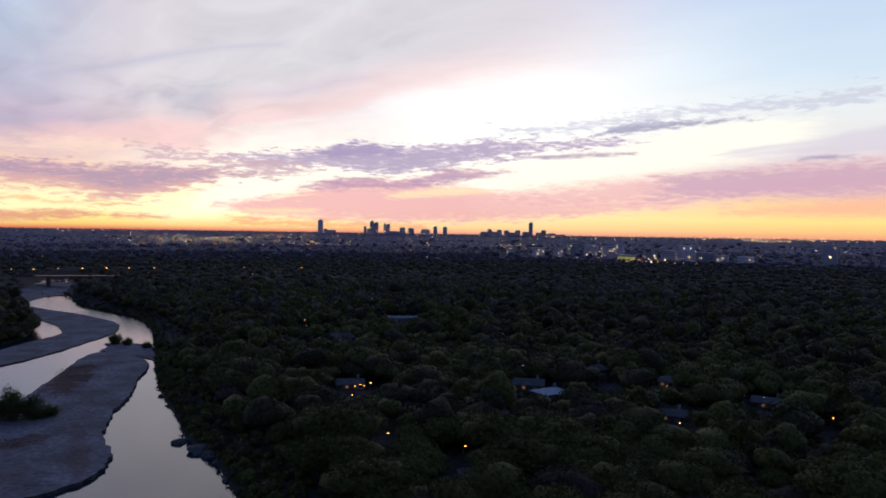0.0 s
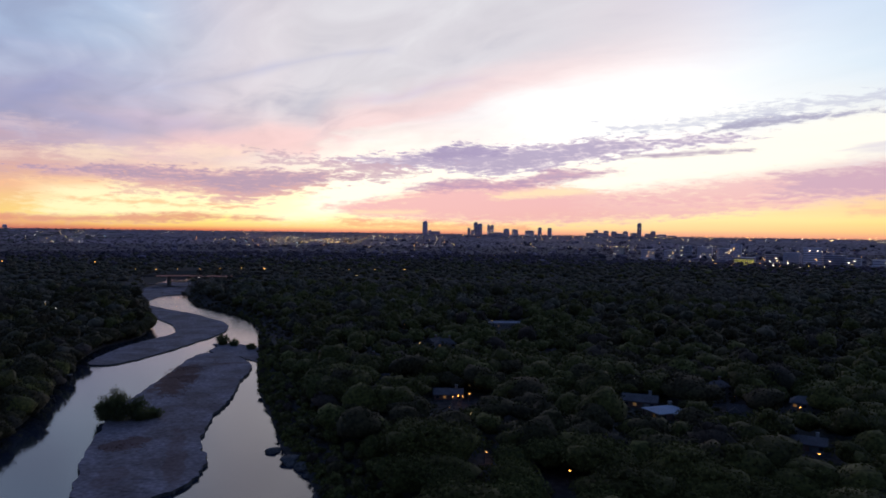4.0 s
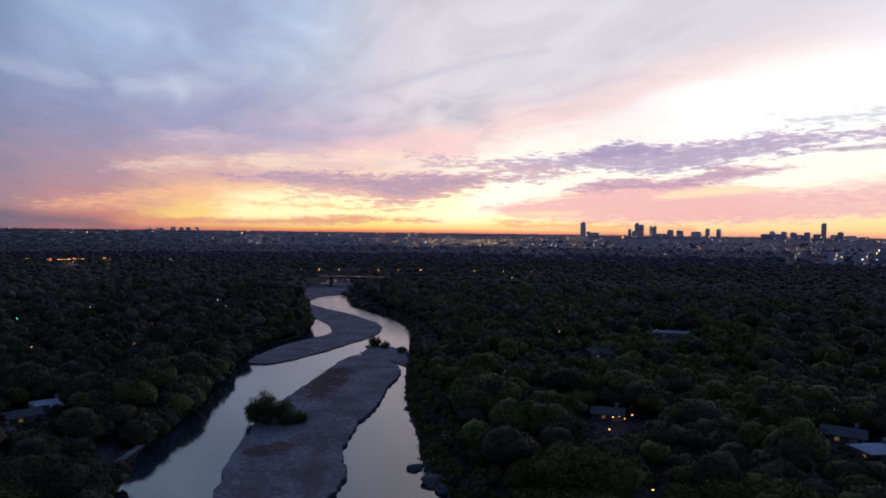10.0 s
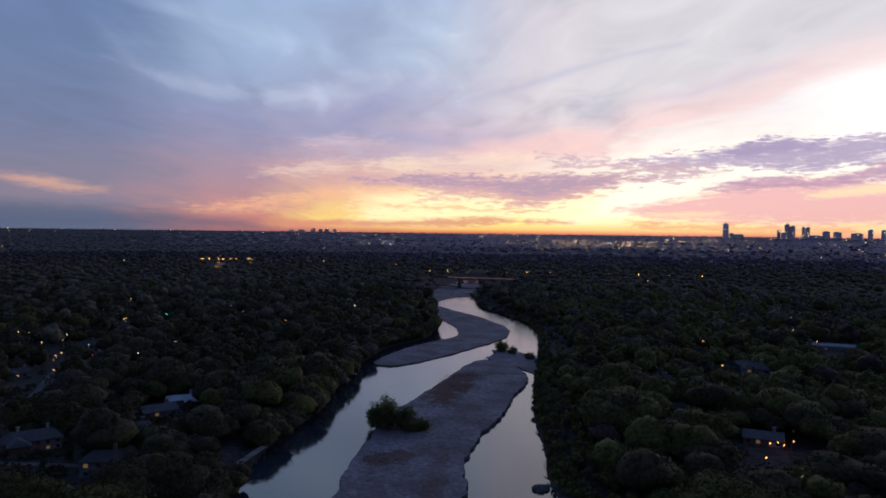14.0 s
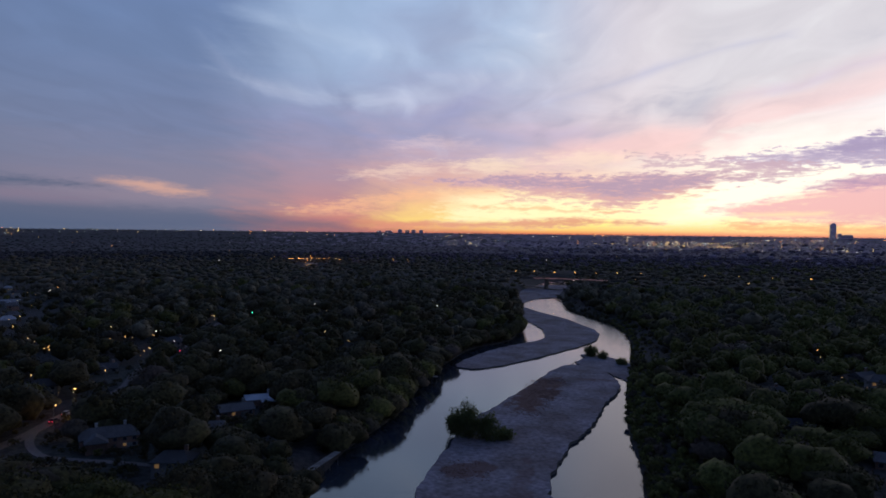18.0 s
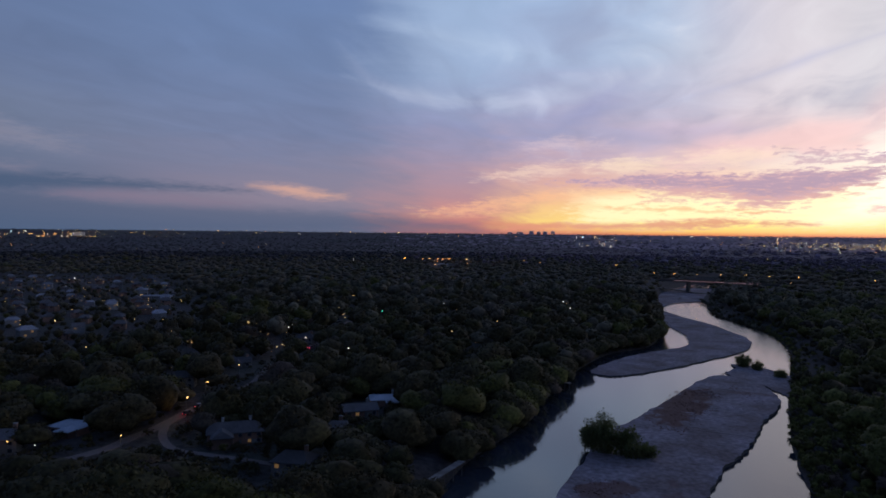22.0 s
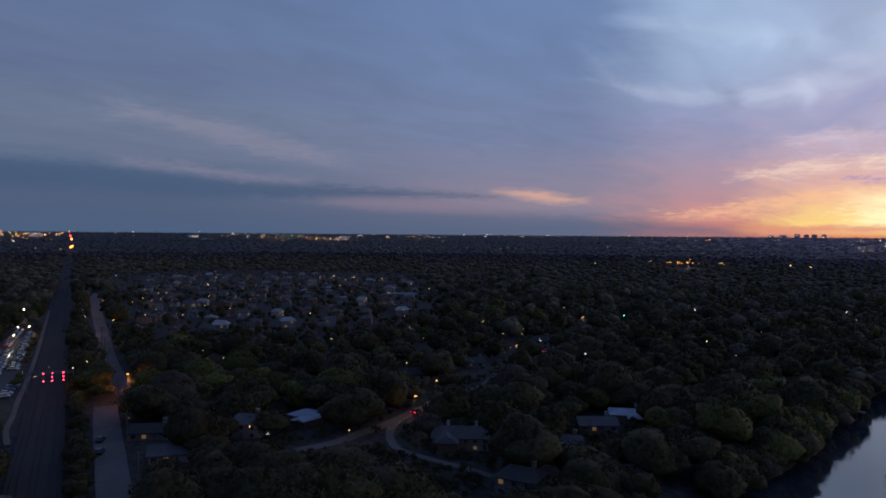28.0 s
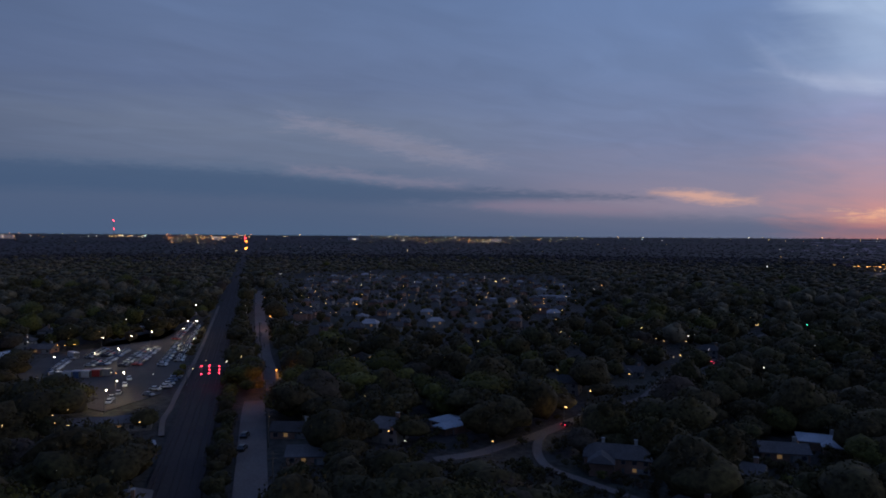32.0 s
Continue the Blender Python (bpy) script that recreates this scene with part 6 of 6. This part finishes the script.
MODELS = [(tree_model(k, *NEAR[k % 6], LEAF[(0, 1, 0, 2, 1, 0, 3, 1)[k]]), k) for k in range(8)]
g = np.random.default_rng(77)
seen_models = set()
KIND = ("fresh green leafy tree", "dark green leafy tree", "fresh green leafy tree", "yellow-green budding tree", "dark green leafy tree", "fresh green leafy tree", "brownish half-leafed tree", "dark green leafy tree")
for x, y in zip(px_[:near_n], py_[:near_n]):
    # the same brightness bias by bank, made through the choice of model
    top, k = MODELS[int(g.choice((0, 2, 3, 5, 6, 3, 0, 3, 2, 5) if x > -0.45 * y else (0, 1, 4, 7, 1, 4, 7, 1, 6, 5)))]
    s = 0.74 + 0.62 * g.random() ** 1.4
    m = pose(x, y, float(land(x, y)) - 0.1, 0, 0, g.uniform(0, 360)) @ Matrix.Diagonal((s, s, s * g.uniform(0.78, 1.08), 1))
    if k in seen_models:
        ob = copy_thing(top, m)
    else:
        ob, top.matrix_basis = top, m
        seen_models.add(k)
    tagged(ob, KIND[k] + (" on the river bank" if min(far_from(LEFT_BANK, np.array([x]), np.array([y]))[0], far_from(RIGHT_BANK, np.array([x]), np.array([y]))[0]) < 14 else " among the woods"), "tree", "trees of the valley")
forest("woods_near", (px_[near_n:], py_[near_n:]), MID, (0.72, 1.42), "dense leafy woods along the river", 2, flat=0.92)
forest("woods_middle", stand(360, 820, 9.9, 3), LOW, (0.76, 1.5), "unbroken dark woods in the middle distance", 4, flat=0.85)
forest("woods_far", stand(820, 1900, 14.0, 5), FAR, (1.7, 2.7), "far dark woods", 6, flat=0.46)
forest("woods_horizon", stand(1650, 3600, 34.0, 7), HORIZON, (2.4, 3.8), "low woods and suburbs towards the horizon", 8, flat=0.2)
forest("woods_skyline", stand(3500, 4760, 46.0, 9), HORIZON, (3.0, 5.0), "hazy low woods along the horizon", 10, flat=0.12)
g = np.random.default_rng(89)
row = LEFT_BANK[(LEFT_BANK[:, 1] > 140) & (LEFT_BANK[:, 1] < 720)]
row = np.vstack([row, row + (0.6, 2.5), row + (-2.0, 1.2)]) + g.normal(0, 1.2, (3 * len(row), 2)) + (-1.0, 0)
row = row[(far_from(RIVER, row[:, 0], row[:, 1]) < 2.2) | ~inside(RIVER, row[:, 0], row[:, 1])]
row = row[(np.hypot(row[:, 0] + 163, row[:, 1] - 195) > 13)]
right = RIGHT_BANK[(RIGHT_BANK[:, 1] > 150) & (RIGHT_BANK[:, 1] < 640)]
off = g.uniform(1.5, 19, (5 * len(right), 1))
right = np.repeat(right, 5, 0) + off * np.array((0.88, 0.47)) + g.normal(0, 1.2, (5 * len(right), 2))
right = right[~inside(RIVER, right[:, 0], right[:, 1]) & ((right[:, 1] < 400) | (g.random(len(right)) < 0.5))]
forest("low_bank_trees", (right[:, 0], right[:, 1]), LOW, (0.24, 0.52), "low leafy trees along the river bank", 87)
forest("bank_trees", (row[:, 0], row[:, 1]), MID, (0.55, 0.95), "leafy trees leaning over the river bank", 88)
bx = np.linspace(-296, -540, 90) + g.uniform(-2, 2, 90)
by = 55 + 0.131 * (bx + 251) - g.uniform(8.6, 11.5, 90)
bx, by = bx[far_from(PATH_LINE, bx, by) > 2.4], by[far_from(PATH_LINE, bx, by) > 2.4]
forest("track_side_shrubs", (bx, by), MID, (0.2, 0.36), "leafy shrubs between the car park and the railway", 86)
bx = np.linspace(-200, -560, 110) + g.uniform(-2, 2, 110)
by = 55 + 0.131 * (bx + 251) + g.uniform(7.8, 10.5, 110)
forest("street_side_trees", (bx, by), MID, (0.3, 0.5), "leafy trees between the railway and the street", 85)
g = np.random.default_rng(90)
for bank, side in ((LEFT_BANK, 1), (RIGHT_BANK, -1)):
    line = band(spline(bank[::6], 12), 0.0)
    reps = np.repeat(line[(line[:, 1] > 150) & (line[:, 1] < 720)], 2, 0)
    at = reps + g.normal(0, 1.6, reps.shape) + np.array((-2.2 * side, 0))
    if side < 0:
        more = reps + g.uniform(4, 14, (len(reps), 1)) * np.array((0.88, 0.47)) + g.normal(0, 1.0, reps.shape)
        at = np.vstack([at, more[more[:, 1] < 410], more[more[:, 1] > 410][::2]])
    at = at[~inside(RIVER, at[:, 0], at[:, 1]) & (np.hypot(at[:, 0] + 163, at[:, 1] - 196) > 17)]
    forest("bank_scrub", (at[:, 0], at[:, 1]), SCRUB, (0.18, 0.36), "low leafy scrub along the river bank", 91)

# willows and roots that hang down the cut banks
g = np.random.default_rng(96)
for bank, way in ((LEFT_BANK, -1), (RIGHT_BANK, 1)):
    line = bank[(bank[:, 1] > 150) & (bank[:, 1] < 640)]
    line = np.repeat(line, 3, 0) + g.normal(0, 0.9, (3 * len(line), 2)) + g.uniform(0.2, 3.0, (3 * len(line), 1)) * np.array((way, 0))
    line = line[np.hypot(line[:, 0] + 163, line[:, 1] - 196) > 15]
    line = line[(line[:, 0] < -120) | (np.abs(line[:, 1] - 211) > 24)]
    forest("hanging_scrub", (line[:, 0], line[:, 1]), SCRUB, (0.16, 0.3), "leafy scrub hanging over the cut river bank", 97, drop=0.5)

# hedges and garden shrubs round the houses
hx0 = np.array([h[:2] for h in HOUSES if h[3] > 5])
g = np.random.default_rng(94)
sx = np.concatenate([g.uniform(-330, -190, 2600), g.uniform(-100, 140, 4200)])
sy = np.concatenate([g.uniform(100, 230, 2600), g.uniform(170, 430, 4200)])
keep = open_ground(sx, sy) & ~inside(RIVER, sx, sy) & ~inside(LOT, sx, sy) & (far_from(RIGHT_BANK, sx, sy) > 16) & (far_from(LEFT_BANK, sx, sy) > 6)
for line, clear in ((LANE, 3.4), (DRIVE, 3.0), (STREET, 6), (RAIL_LINE, 9), (PATH_LINE, 3)):
    keep &= far_from(line, sx, sy) > clear
keep &= np.min(np.hypot(sx[:, None] - hx0[None, :, 0], sy[:, None] - hx0[None, :, 1]), 1) > 9
sx, sy = sx[keep][:1100], sy[keep][:1100]
forest("garden_shrubs", (sx, sy), SCRUB, (0.16, 0.36), "leafy hedges and shrubs in the gardens", 95)

# small house and garden lights that glint through the crowns
g = np.random.default_rng(93)
hx = np.array([h[:2] for h in HOUSES if h[3] > 5])
for mat, count, hue in ((CITY[1], 60, "pale"), (CITY[0], 70, "golden"), (CITY[2], 26, "orange")):
    p = hx[g.integers(0, len(hx), count)] + g.normal(0, 17, (count, 2))
    p = p[~inside(RIVER, p[:, 0], p[:, 1]) & (~inside(SUBURB, p[:, 0], p[:, 1]) | (g.random(len(p)) < 0.6))]
    z = land(p[:, 0], p[:, 1]) + g.uniform(8.0, 11.0, len(p))
    r = g.choice((0.05, 0.08, 0.13), len(p)) * np.hypot(p[:, 0], p[:, 1]) / 260
    v = (OCT[None] * r[:, None, None] + np.column_stack([p, z])[:, None]).reshape(-1, 3)
    f = (OCT_F[None] + 6 * np.arange(len(p))[:, None, None]).reshape(-1, 3)
    tagged(arrays("house_lights", v, f, [mat]), "small %s house lights glinting through the trees" % hue, "lights", kind="stuff")
